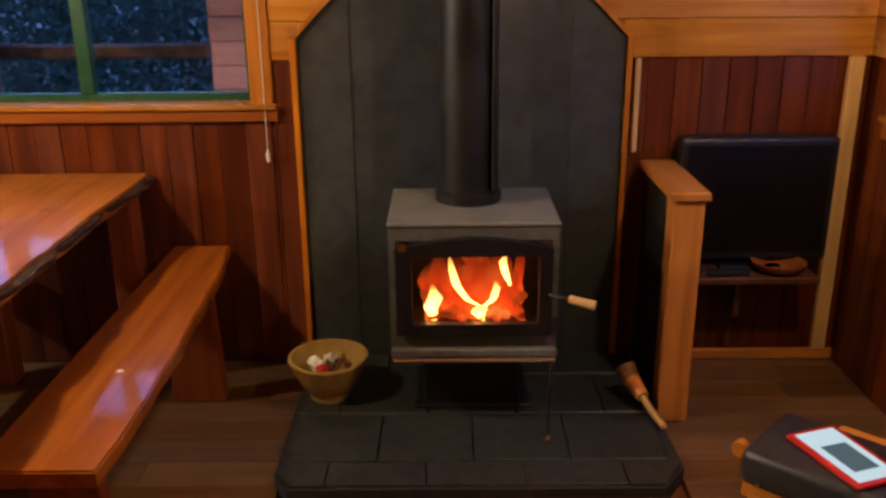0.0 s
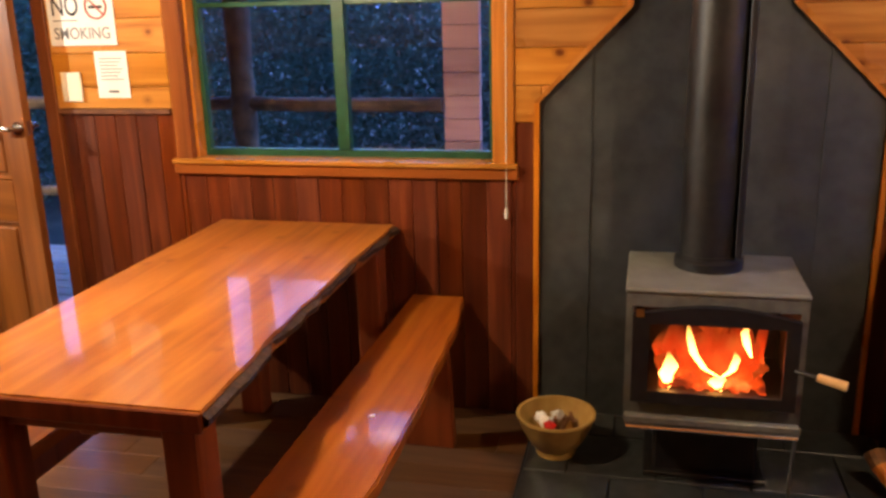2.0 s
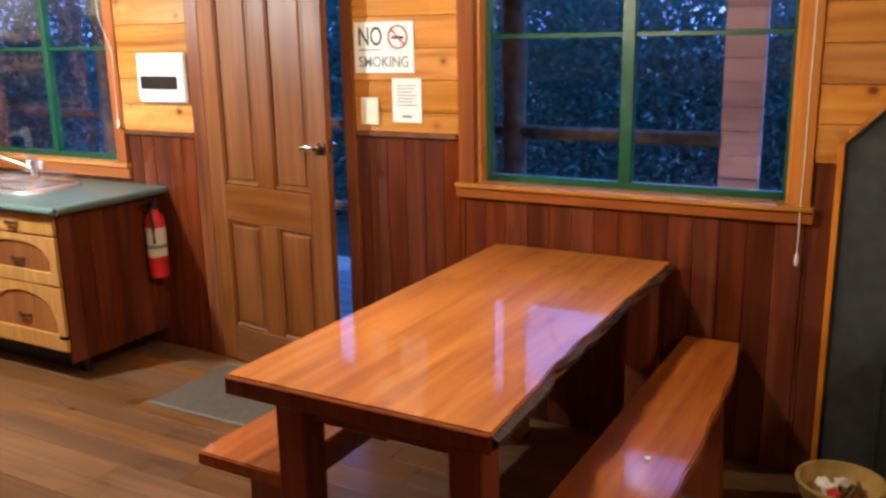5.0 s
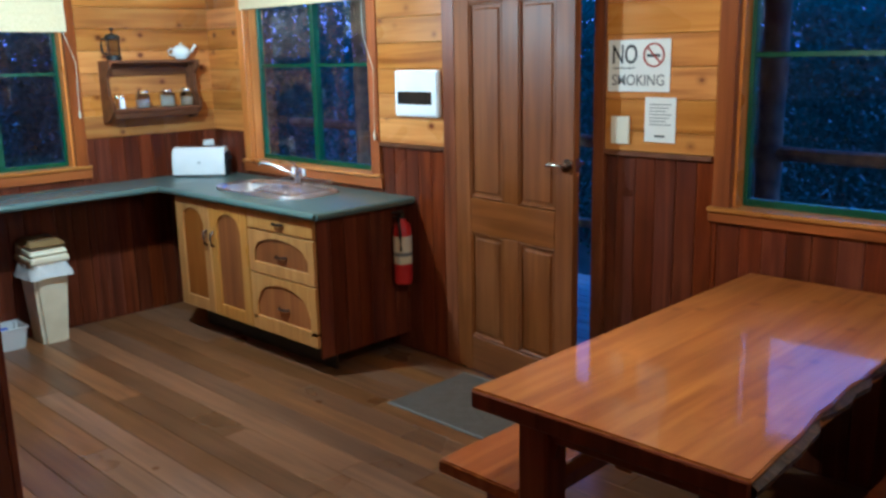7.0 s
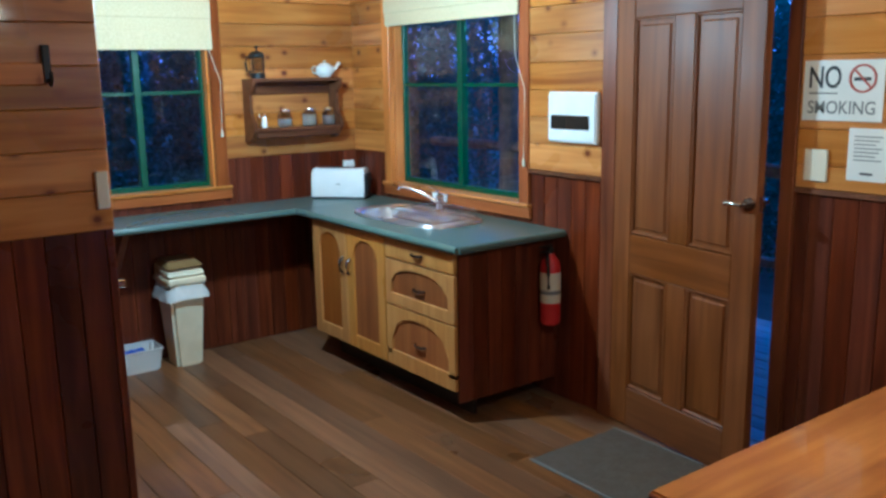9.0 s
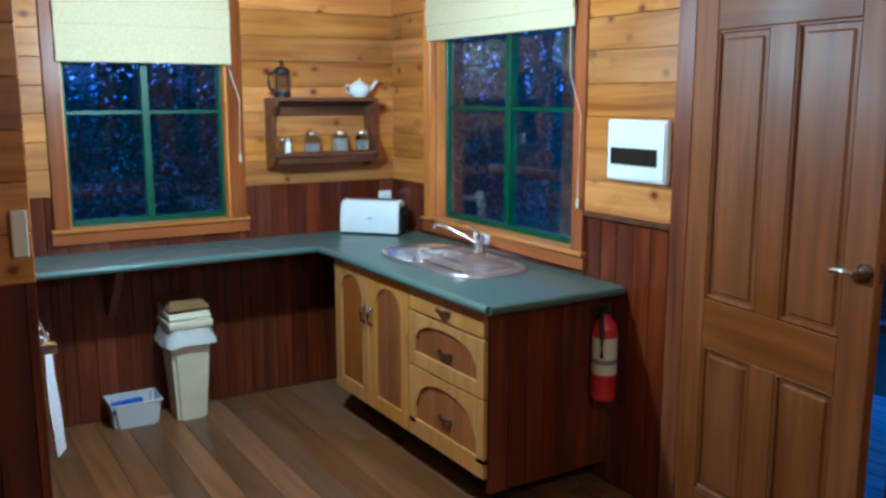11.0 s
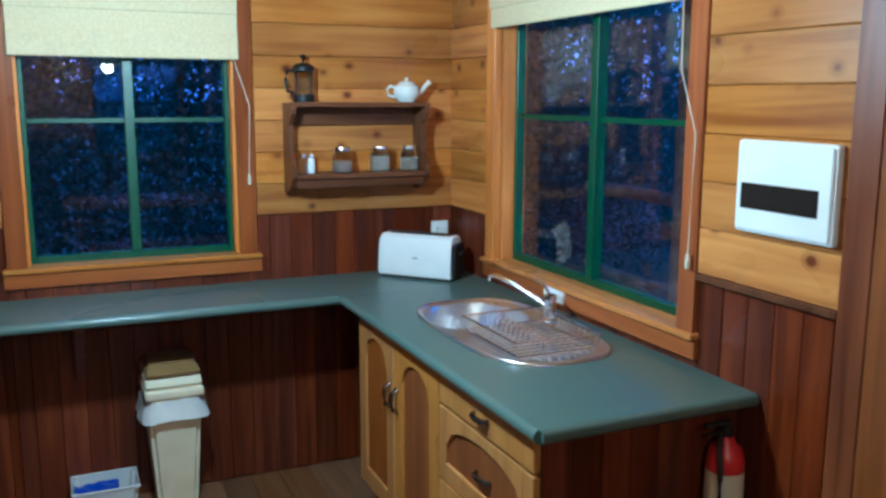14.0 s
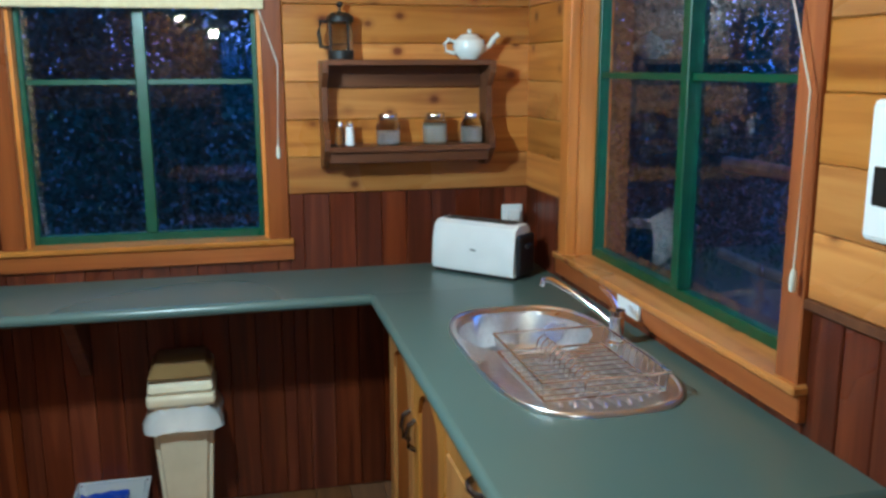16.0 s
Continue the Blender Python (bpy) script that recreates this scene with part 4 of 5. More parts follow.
# ---- kitchen ----
def worktop():
    r = thing("worktop", (-3.5, 3.66, 0.862), "dark green laminate L-shaped kitchen worktop", "worktop")
    ox, oy, rx, ry = -3.595, 3.69, 0.425, 0.225
    hole = [(ox + rx * math.copysign(abs(math.cos(a)) ** 0.6, math.cos(a)), oy + ry * math.copysign(abs(math.sin(a)) ** 0.6, math.sin(a))) for a in [2 * math.pi * k / 48 for k in range(48)]]
    bm = bmesh.new()
    x0, x1, y0, y1 = -4.33, -2.735, 3.325, N - 0.001
    ring = [bm.verts.new((x, y, 0.9)) for x, y in hole]
    rect = []
    for x, y in hole:
        dx, dy = x - ox, y - oy
        k = min([((x1 if dx > 0 else x0) - ox) / dx if abs(dx) > 1e-6 else 9e9, ((y1 if dy > 0 else y0) - oy) / dy if abs(dy) > 1e-6 else 9e9])
        rect.append((ox + dx * k, oy + dy * k))
    for cx, cy in ((x0, y0), (x0, y1), (x1, y0), (x1, y1)):
        i = min(range(48), key=lambda j: (rect[j][0] - cx) ** 2 + (rect[j][1] - cy) ** 2)
        rect[i] = (cx, cy)
    outer = [bm.verts.new((x, y, 0.9)) for x, y in rect]
    low = [bm.verts.new((x, y, 0.862)) for x, y in rect]
    lowring = [bm.verts.new((x, y, 0.862)) for x, y in hole]
    for k in range(48):
        j = (k + 1) % 48
        bm.faces.new((ring[k], ring[j], outer[j], outer[k]))
        bm.faces.new((outer[k], outer[j], low[j], low[k]))
        bm.faces.new((ring[j], ring[k], lowring[k], lowring[j]))
        bm.faces.new((low[k], low[j], lowring[j], lowring[k]))
    part("sink_run", bm, COUNTER, r)
    part("side_run", bx(W + 0.001, -4.33, 1.30, N - 0.001, 0.862, 0.9, 0.0), COUNTER, r)
    part("front_edge", join(tube([(-4.33, 3.328, 0.881), (-2.738, 3.328, 0.881)], 0.0192, 12), tube([(-2.738, 3.328, 0.881), (-2.738, N - 0.002, 0.881)], 0.0192, 12), tube([(-4.332, 1.30, 0.881), (-4.332, 3.33, 0.881)], 0.0192, 12)), COUNTER, r, "", True)
    for y in (2.31, 1.5):
        bm = upright([(-4.735, 0.56), (-4.71, 0.56), (-4.42, 0.86), (-4.735, 0.86)], y, y + 0.04, 0.003)
        part("bracket", bm, SHELFWOOD, r, "dark timber bracket")
    # sink let into it
    s = thing("sink", (ox, oy, 0.9), "oval stainless steel sink with drainer", "sink")
    rim = bmesh.new()
    prof = [(1.035, 0.9005), (1.034, 0.906), (1.029, 0.9105), (1.021, 0.9125), (1.012, 0.9105), (1.004, 0.906), (0.985, 0.904), (0.955, 0.902)]
    rows = []
    for f, z in prof:
        rows.append([rim.verts.new((ox + (x - ox) * f, oy + (y - oy) * f, z)) for x, y in hole])
    for a, b in zip(rows, rows[1:]):
        for k in range(48):
            rim.faces.new((a[k], a[(k + 1) % 48], b[(k + 1) % 48], b[k]))
    part("rim", rim, RIMSTEEL, s, "polished rolled rim", True)
    bx0, by0, br = -3.815, 3.688, 0.192
    tray = bmesh.new()
    n = 48
    inner = [tray.verts.new((ox + (x - ox) * 0.955, oy + (y - oy) * 0.955, 0.902)) for x, y in hole]
    bowl_ring = []
    for x, y in hole:
        a = math.atan2(y - by0, x - bx0)
        bowl_ring.append(a)
    lip = [tray.verts.new((bx0 + br * 1.02 * math.cos(a), by0 + br * math.sin(a), 0.893)) for a in bowl_ring]
    deep = [tray.verts.new((bx0 + br * 0.93 * math.cos(a), by0 + br * 0.91 * math.sin(a), 0.80)) for a in bowl_ring]
    base = [tray.verts.new((bx0 + br * 0.75 * math.cos(a), by0 + br * 0.74 * math.sin(a), 0.768)) for a in bowl_ring]
    for k in range(n):
        j = (k + 1) % n
        tray.faces.new((inner[k], inner[j], lip[j], lip[k]))
        tray.faces.new((lip[k], lip[j], deep[j], deep[k]))
        tray.faces.new((deep[k], deep[j], base[j], base[k]))
    tray.faces.new(base)
    part("bowl", tray, STEEL, s, "round steel bowl", True)
    part("drain", lathe([(0.03, 0), (0.03, 0.004), (0.02, 0.002), (0, 0.002)], (bx0, by0, 0.769), 18), CHROME, s)
    for k in range(10):
        y = 3.545 + 0.031 * k
        f = abs(k - 4.5) / 4.5
        part("drainer_ridge", tube([(-3.58 + 0.02 * f, y, 0.8975), (-3.24 - 0.05 * f ** 2, y, 0.9035), (-3.222 - 0.052 * f ** 2, y, 0.9095), (-3.21 - 0.054 * f ** 2, y, 0.9095), (-3.202 - 0.055 * f ** 2, y, 0.903)], 0.0055, 8), RIMSTEEL, s, "", True)
    # tap
    t = thing("mixer_tap", (-3.625, 3.885, 0.904), "chrome mixer tap with a swivel spout", "tap")
    part("body", lathe([(0.03, 0), (0.03, 0.006), (0.021, 0.012), (0.02, 0.075), (0.024, 0.08), (0.022, 0.095), (0.006, 0.102)], (-3.625, 3.885, 0.904), 20), CHROME, t, "", True)
    part("spout", tube([(-3.63, 3.88, 0.955), (-3.68, 3.85, 0.985), (-3.76, 3.80, 1.025), (-3.82, 3.765, 1.045), (-3.84, 3.752, 1.04), (-3.845, 3.749, 1.022)], 0.0088, 12), CHROME, t, "", True)
    part("lever", tube([(-3.625, 3.885, 1.0), (-3.66, 3.88, 1.03), (-3.705, 3.872, 1.045)], 0.006, 8), CHROME, t, "", True)


worktop()


def dish_rack():
    r = thing("dish_rack", (-3.42, 3.68, 0.902), "chrome wire dish rack on the drainer", "dish rack")
    x0, x1, y0, y1 = -3.60, -3.24, 3.54, 3.83
    def loop(z, g=0.0):
        return [(x0 - g, y0 - g, z), (x1 + g, y0 - g, z), (x1 + g, y1 + g, z), (x0 - g, y1 + g, z), (x0 - g, y0 - g, z)]
    part("base_wire", tube(loop(0.915), 0.004, 6), CHROME, r, "", True)
    part("top_wire", tube(loop(0.962, 0.010), 0.0035, 6), CHROME, r, "", True)
    for k in range(12):
        x = x0 + (x1 - x0) * k / 11
        part("cross_wire", tube([(x, y0 - 0.010, 0.962), (x, y0, 0.915), (x, y1, 0.915), (x, y1 + 0.010, 0.962)], 0.0025, 8), CHROME, r, "", True)
    for k in range(11):
        x = x0 + 0.015 + (x1 - x0) * k / 11
        part("plate_hoop", tube([(x, 3.64, 0.915), (x, 3.645, 0.945), (x, 3.66, 0.958), (x, 3.675, 0.945), (x, 3.68, 0.915)], 0.0028, 8), CHROME, r, "", True)


dish_rack()


def pull(x, y, z, vertical, parent):
    d = 0.045
    if vertical:
        pts = [(x, y, z - d), (x, y - 0.02, z - d * 0.7), (x, y - 0.026, z), (x, y - 0.02, z + d * 0.7), (x, y, z + d)]
    else:
        pts = [(x - d, y, z), (x - d * 0.7, y - 0.016, z), (x, y - 0.022, z), (x + d * 0.7, y - 0.016, z), (x + d, y, z)]
    part("handle", tube(pts, 0.008, 8), DARKHANDLE, parent, "dark bow handle", True)


DARKHANDLE = material("pewter", (0.22, 0.21, 0.22), 0.25, 1.0)


def sink_cabinet():
    r = thing("sink_cabinet", (-3.5, 3.68, 0), "pale timber sink cabinet with arched dark panels", "cabinet")
    x0, x1, y0, z0, z1 = -4.19, -2.80, 3.372, 0.165, 0.862
    part("body", join(bx(x0, x1 - 0.02, y0 + 0.001, N - 0.02, z0, z0 + 0.018), bx(x0, x0 + 0.018, y0 + 0.001, N - 0.02, z0 + 0.018, z1), bx(-3.42, -3.402, y0 + 0.001, N - 0.02, z0 + 0.018, z1), bx(x0 + 0.018, x1 - 0.02, N - 0.03, N - 0.02, z0 + 0.018, z1)), CABFRAME, r)
    # The recess's black shadow is put into the toe kick's colour.
    part("toe_kick", bx(x0 + 0.02, x1 - 0.05, 3.50, 3.52, 0, z0), BLACKPAINT, r)
    n = 7
    for k in range(n):
        a = y0 + 0.003 + (N - 0.004 - y0) * k / n
        piece("side_board", x1 - 0.018, x1 + (0.0 if k % 2 else 0.002), a + 0.001, a + (N - 0.004 - y0) / n - 0.001, 0.10, z1, CEDAR, r)
    yf, yb = y0 - 0.022, y0
    for a, b, hx in ((x0, -3.805, -3.84), (-3.80, -3.408, -3.765)):
        d = part("cabinet_door", join(bx(a, a + 0.075, yf, yb, z0, z1 - 0.012, 0.003), bx(b - 0.075, b, yf, yb, z0, z1 - 0.012, 0.003), bx(a + 0.075, b - 0.075, yf, yb, z0, z0 + 0.075, 0.003),
                                      arched_rail(a + 0.075, b - 0.075, z1 - 0.15, z1 - 0.012, yf, yb, 0.085)), CABFRAME, r, "pale framed door")
        part("panel", bx(a + 0.07, b - 0.07, yf + 0.010, yb - 0.002, z0 + 0.07, z1 - 0.03), CABPANEL, d, "reddish arched panel")
        pull(hx, yf, 0.63, True, d)
    a, b = -3.40, x1 - 0.002
    d = part("drawer", bx(a, b, yf, yb, 0.752, z1 - 0.012, 0.003), CABFRAME, r, "narrow pale drawer")
    pull((a + b) / 2, yf, 0.80, False, d)
    for c, e in ((0.50, 0.742), (z0, 0.493)):
        d = part("drawer", join(bx(a, b, yf, yb, c, c + 0.065 if c > 0.3 else c + 0.085, 0.003), bx(a, a + 0.055, yf, yb, c + 0.06, e, 0.003), bx(b - 0.055, b, yf, yb, c + 0.06, e, 0.003),
                                arched_rail(a + 0.055, b - 0.055, e - (0.115 if c > 0.3 else 0.17), e, yf, yb, 0.085 if c > 0.3 else 0.13)), CABFRAME, r, "pale drawer front")
        part("panel", bx(a + 0.05, b - 0.05, yf + 0.010, yb - 0.002, c + 0.055, e - 0.02), CABPANEL, d, "reddish arched panel")
        pull((a + b) / 2, yf + 0.01, (c + e) / 2 - 0.005, False, d)


def arched_rail(x0, x1, z0, z1, y0, y1, rise):
    """A rail whose lower side is cut to an arch."""
    n = 12
    low = [(x0 + (x1 - x0) * k / n, z0 + rise * math.sqrt(max(0, 1 - (2 * k / n - 1) ** 2))) for k in range(n + 1)]
    out = bmesh.new()
    for (xa, za), (xb, zb) in zip(low, low[1:]):
        f = [out.verts.new(c) for c in ((xa, y0, za), (xb, y0, zb), (xb, y0, z1), (xa, y0, z1))]
        g = [out.verts.new((v.co.x, y1, v.co.z)) for v in f]
        out.faces.new(f)
        out.faces.new(g[::-1])
        out.faces.new((f[0], g[0], g[1], f[1]))
        out.faces.new((f[2], g[2], g[3], f[3]))
    bmesh.ops.remove_doubles(out, verts=out.verts, dist=1e-5)
    return out


sink_cabinet()


def toaster():
    t = thing("toaster", (-4.548, 3.765, 0.9), "white two-slot long toaster with a dark end", "toaster", turn=42)
    # local x along its front
    sec = [(-0.062, 0.012), (-0.068, 0.03), (-0.062, 0.13), (-0.05, 0.183), (-0.032, 0.197), (0.032, 0.197), (0.05, 0.183), (0.062, 0.13), (0.068, 0.03), (0.062, 0.012)]
    bm = bmesh.new()
    ends = []
    for x, f in ((-0.185, 0.9), (-0.178, 0.97), (-0.165, 1.0), (0.165, 1.0), (0.172, 0.98)):
        ends.append([bm.verts.new((x, y * f, 0.012 + (z - 0.012) * f)) for y, z in sec])
    for a, b in zip(ends, ends[1:]):
        for k in range(len(sec)):
            bm.faces.new((a[k], a[(k + 1) % len(sec)], b[(k + 1) % len(sec)], b[k]))
    bm.faces.new(ends[0])
    bm.faces.new(ends[-1][::-1])
    part("casing", bm, WHITE, t, "", True)
    part("end_cap", join(bx(0.172, 0.192, -0.058, 0.058, 0.014, 0.165, 0.012, 2), bx(0.19, 0.208, -0.022, 0.022, 0.115, 0.13, 0.004)), DARKPLASTIC, t, "dark plastic end with lever")
    part("base", bx(-0.172, 0.172, -0.058, 0.058, 0.0, 0.014, 0.003), DARKPLASTIC, t)
    part("slot_plate", bx(-0.15, 0.15, -0.029, 0.029, 0.194, 0.1995, 0.001), DARKPLASTIC, t, "dark slotted top plate")
    for y in (-0.016, 0.016):
        part("slot_guard", join(bx(-0.14, 0.13, y - 0.011, y - 0.009, 0.1995, 0.2015), bx(-0.14, 0.13, y + 0.009, y + 0.011, 0.1995, 0.2015)), CHROME, t)
    part("badge", bx(-0.012, 0.012, -0.0655, -0.0635, 0.092, 0.098), GREYINK, t)


toaster()


def socket(name, x0, x1, y0, y1, z0, z1, label, plug=None):
    r = thing(name, ((x0 + x1) / 2, (y0 + y1) / 2, z0), label, "socket")
    part("plate", bx(x0, x1, y0, y1, z0, z1, 0.003), BEIGE if name == "light_switch" else WHITE, r)
    if plug:
        part("plug", bx(*plug, 0.004), WHITE, r)
    return r


socket("wall_socket", -3.83, -3.69, N - 0.032, N - 0.02, 0.94, 0.995, "white double wall socket below the window")
socket("wall_socket", W + 0.0, W + 0.012, 3.90, 3.985, 1.045, 1.12, "white wall socket with a plug above the toaster", (W + 0.012, W + 0.05, 3.92, 3.965, 1.06, 1.10))
socket("light_switch", -1.438, -1.345, N - 0.022, N - 0.012, 1.268, 1.388, "cream light switch plate on the pine boards")
tagged(bpy.data.objects["light_switch"], category="switch")
socket("light_switch", PX + 0.012, PX + 0.03, 1.715, 1.755, 1.265, 1.39, "cream light switch on the end of the partition")


def fuse_box():
    r = thing("fuse_box", (-2.666, N - 0.012, 1.344), "white fuse box with a smoked window on the pine boards", "fuse box")
    part("casing", bx(-2.822, -2.49, N - 0.036, N - 0.012, 1.344, 1.591, 0.008, 2), WHITE, r)
    part("cover", bx(-2.814, -2.498, N - 0.042, N - 0.036, 1.352, 1.583, 0.004), WHITE, r)
    part("window", bx(-2.795, -2.535, N - 0.044, N - 0.042, 1.410, 1.478, 0.002), SMOKED, r, "smoked brown window")


fuse_box()


def words(text, width, height, x, y, z, mat, parent):
    c = bpy.data.curves.new("lettering", "FONT")
    c.body, c.size, c.align_x, c.extrude, c.offset = text, 0.1, "LEFT", 0.0004, 0.0010
    tmp = bpy.data.objects.new("tmp", c)
    scene.collection.objects.link(tmp)
    me = bpy.data.meshes.new_from_object(tmp.evaluated_get(bpy.context.evaluated_depsgraph_get()))
    bpy.data.objects.remove(tmp)
    us, vs = [v.co.x for v in me.vertices], [v.co.y for v in me.vertices]
    me.transform(Matrix.Diagonal((width / (max(us) - min(us)), height / (max(vs) - min(vs)), 1, 1)) @ Matrix.Translation((-min(us), -min(vs), 0)))
    me.transform(Matrix.Translation(Vector((x, y, z)) - ORG[parent.name]) @ Matrix.Rotation(radians(90), 4, "X"))
    me.materials.append(mat)
    ob = new("lettering", me)
    ob.parent = parent
    return ob


def signs():
    y = N - 0.013
    r = thing("no_smoking_sign", (-1.31, y, 1.494), "white no smoking sign screwed to the pine boards", "sign")
    part("plate", bx(-1.462, -1.156, y - 0.004, y, 1.494, 1.713, 0.002), PAPER, r)
    words("NO", 0.122, 0.08, -1.437, y - 0.0046, 1.612, INK, r)
    words("SMOKING", 0.255, 0.047, -1.438, y - 0.0046, 1.520, GREYINK, r)
    part("underline", bx(-1.435, -1.325, y - 0.005, y - 0.004, 1.592, 1.596), INK, r)
    cx, cz = -1.235, 1.647
    ring = [(cx + 0.047 * math.cos(2 * math.pi * k / 28), y - 0.0052, cz + 0.047 * math.sin(2 * math.pi * k / 28)) for k in range(29)]
    part("ring", tube(ring, 0.0042, 6), REDINK, r)
    part("slash", tube([(cx - 0.033, y - 0.0052, cz + 0.033), (cx + 0.033, y - 0.0052, cz - 0.033)], 0.004, 6), REDINK, r)
    part("cigarette", bx(cx - 0.032, cx + 0.03, y - 0.005, y - 0.004, cz - 0.008, cz + 0.004), INK, r)
    n = thing("paper_notice", (-1.2, y, 1.281), "white printed notice card on the pine boards", "notice")
    part("card", bx(-1.272, -1.125, y - 0.002, y, 1.283, 1.472), PAPER, n)
    for k in range(7):
        part("text_line", bx(-1.25, -1.147 - 0.012 * (k % 3), y - 0.0028, y - 0.002, 1.44 - 0.014 * k, 1.444 - 0.014 * k), GREYINK, n)
    part("logo", bx(-1.222, -1.175, y - 0.0028, y - 0.002, 1.305, 1.313), INK, n)


signs()


def extinguisher():
    cx, cy = -2.735, 3.915
    r = thing("fire_extinguisher", (cx, cy, 0.42), "red fire extinguisher with a cream label hung on the cabinet end", "fire extinguisher")
    part("cylinder", lathe([(0.02, 0.0), (0.045, 0.004), (0.052, 0.02), (0.052, 0.30), (0.045, 0.335), (0.022, 0.36), (0.02, 0.372)], (cx, cy, 0.42), 28), RED, r, "", True)
    part("label", lathe([(0.0525, 0.12), (0.0528, 0.122), (0.0528, 0.275), (0.0525, 0.277)], (cx, cy, 0.42), 28), CREAM, r, "cream paper label", True)
    part("label_band", lathe([(0.0531, 0.165), (0.0531, 0.185)], (cx, cy, 0.42), 28), GREYINK, r, "printed green band", True)
    part("valve", join(lathe([(0.018, 0.37), (0.018, 0.395), (0.01, 0.40), (0.01, 0.415)], (cx, cy, 0.42), 14), bx(cx - 0.008, cx + 0.008, cy - 0.075, cy + 0.012, 0.825, 0.836, 0.003), bx(cx - 0.008, cx + 0.008, cy - 0.07, cy + 0.012, 0.800, 0.808, 0.003)), DARKPLASTIC, r)
    part("hose", tube([(cx, cy - 0.02, 0.80), (cx + 0.03, cy - 0.05, 0.78), (cx + 0.045, cy - 0.055, 0.70), (cx + 0.04, cy - 0.05, 0.62)], 0.008, 8), DARKPLASTIC, r, "", True)
    part("bracket", bx(-2.797, cx - 0.045, cy - 0.02, cy + 0.02, 0.66, 0.70, 0.002), CHROME, r)


extinguisher()


def bins():
    def taper(x0, x1, y0, y1, z0, z1, f, wall):
        bm = bx(x0, x1, y0, y1, z0, z1)
        cx, cy = (x0 + x1) / 2, (y0 + y1) / 2
        for v in bm.verts:
            if v.co.z < (z0 + z1) / 2:
                v.co.x, v.co.y = cx + (v.co.x - cx) * f, cy + (v.co.y - cy) * f
        if wall:
            bmesh.ops.delete(bm, geom=[max(bm.faces, key=lambda q: q.calc_center_median().z)], context="FACES_ONLY")
        bmesh.ops.bevel(bm, geom=[e for e in bm.edges if abs(e.verts[0].co.z - e.verts[1].co.z) > 0.01], offset=0.02, segments=3, affect="EDGES")
        if wall:
            bmesh.ops.solidify(bm, geom=bm.faces[:], thickness=0.003)
        return bm
    b = thing("kitchen_bin", (-4.6, 2.67, 0), "cream plastic kitchen bin with a brown swing flap and white liner", "bin")
    part("body", taper(-4.73, -4.48, 2.56, 2.775, 0, 0.50, 0.72, False), CREAM, b, "", True)
    bm = bmesh.new()
    rng = random.Random(2)
    rows = []
    for z, g in ((0.50, 0.004), (0.475, 0.012), (0.44, 0.022), (0.415, 0.03)):
        row = []
        for k in range(36):
            a = 2 * math.pi * k / 36
            x = -4.605 + (0.125 + g) * math.copysign(min(1, abs(math.cos(a)) * 1.25) , math.cos(a))
            y = 2.667 + (0.108 + g) * math.copysign(min(1, abs(math.sin(a)) * 1.25), math.sin(a))
            row.append(bm.verts.new((x + rng.uniform(-0.005, 0.005), y + rng.uniform(-0.005, 0.005), z + rng.uniform(-0.008, 0.008))))
        rows.append(row)
    for p, q in zip(rows, rows[1:]):
        for k in range(36):
            bm.faces.new((p[k], p[(k + 1) % 36], q[(k + 1) % 36], q[k]))
    part("liner", bm, LINER, b, "white plastic liner folded over the rim", True)
    part("rim", bx(-4.742, -4.468, 2.552, 2.783, 0.50, 0.545, 0.014, 3), CREAM, b, "", True)
    lid = bx(-4.735, -4.475, 2.558, 2.777, 0.545, 0.60, 0.014, 3)
    for v in lid.verts:
        if v.co.z > 0.57:
            v.co.x = -4.605 + (v.co.x + 4.605) * 0.86
            v.co.z += 0.02 * (-4.605 - v.co.x) / 0.13
    part("lid", lid, CREAM, b, "", True)
    flap = bx(-4.728, -4.482, 2.562, 2.773, 0.598, 0.64, 0.008, 2)
    for v in flap.verts:
        if v.co.z > 0.62:
            v.co.x, v.co.y = -4.63 + (v.co.x + 4.605) * 0.68, 2.667 + (v.co.y - 2.667) * 0.84
    part("flap", flap, TAN, b, "brown swing flap", True)
    part("recycling_mark", upright([(0, 0), (0.03, 0), (0.015, 0.028)], 0, 0.001), INK, b).matrix_basis = Matrix.Translation((0.09, 0.0, 0.16)) @ Matrix.Rotation(radians(90), 4, "Z")
    t = thing("plastic_tub", (-4.63, 2.39, 0), "white plastic tub with a blue cloth in it", "tub")
    part("tub", taper(-4.735, -4.545, 2.265, 2.52, 0, 0.13, 0.86, True), LINER, t, "", True)
    part("rim", join(tube([(-4.735, 2.265, 0.13), (-4.545, 2.265, 0.13), (-4.545, 2.52, 0.13), (-4.735, 2.52, 0.13), (-4.735, 2.265, 0.13)], 0.006, 8)), LINER, t, "", True)
    bm = bmesh.new()
    bmesh.ops.create_grid(bm, x_segments=12, y_segments=10, size=1)
    for v in bm.verts:
        v.co = Vector((-4.63 + 0.075 * v.co.x, 2.36 + 0.085 * v.co.y, 0.105 + 0.02 * noise.noise(Vector((v.co.x * 2, v.co.y * 2, 0)))))
    bmesh.ops.solidify(bm, geom=bm.faces[:], thickness=0.02)
    part("cloth", bm, BLUE, t, "folded blue cloth", True)


bins()


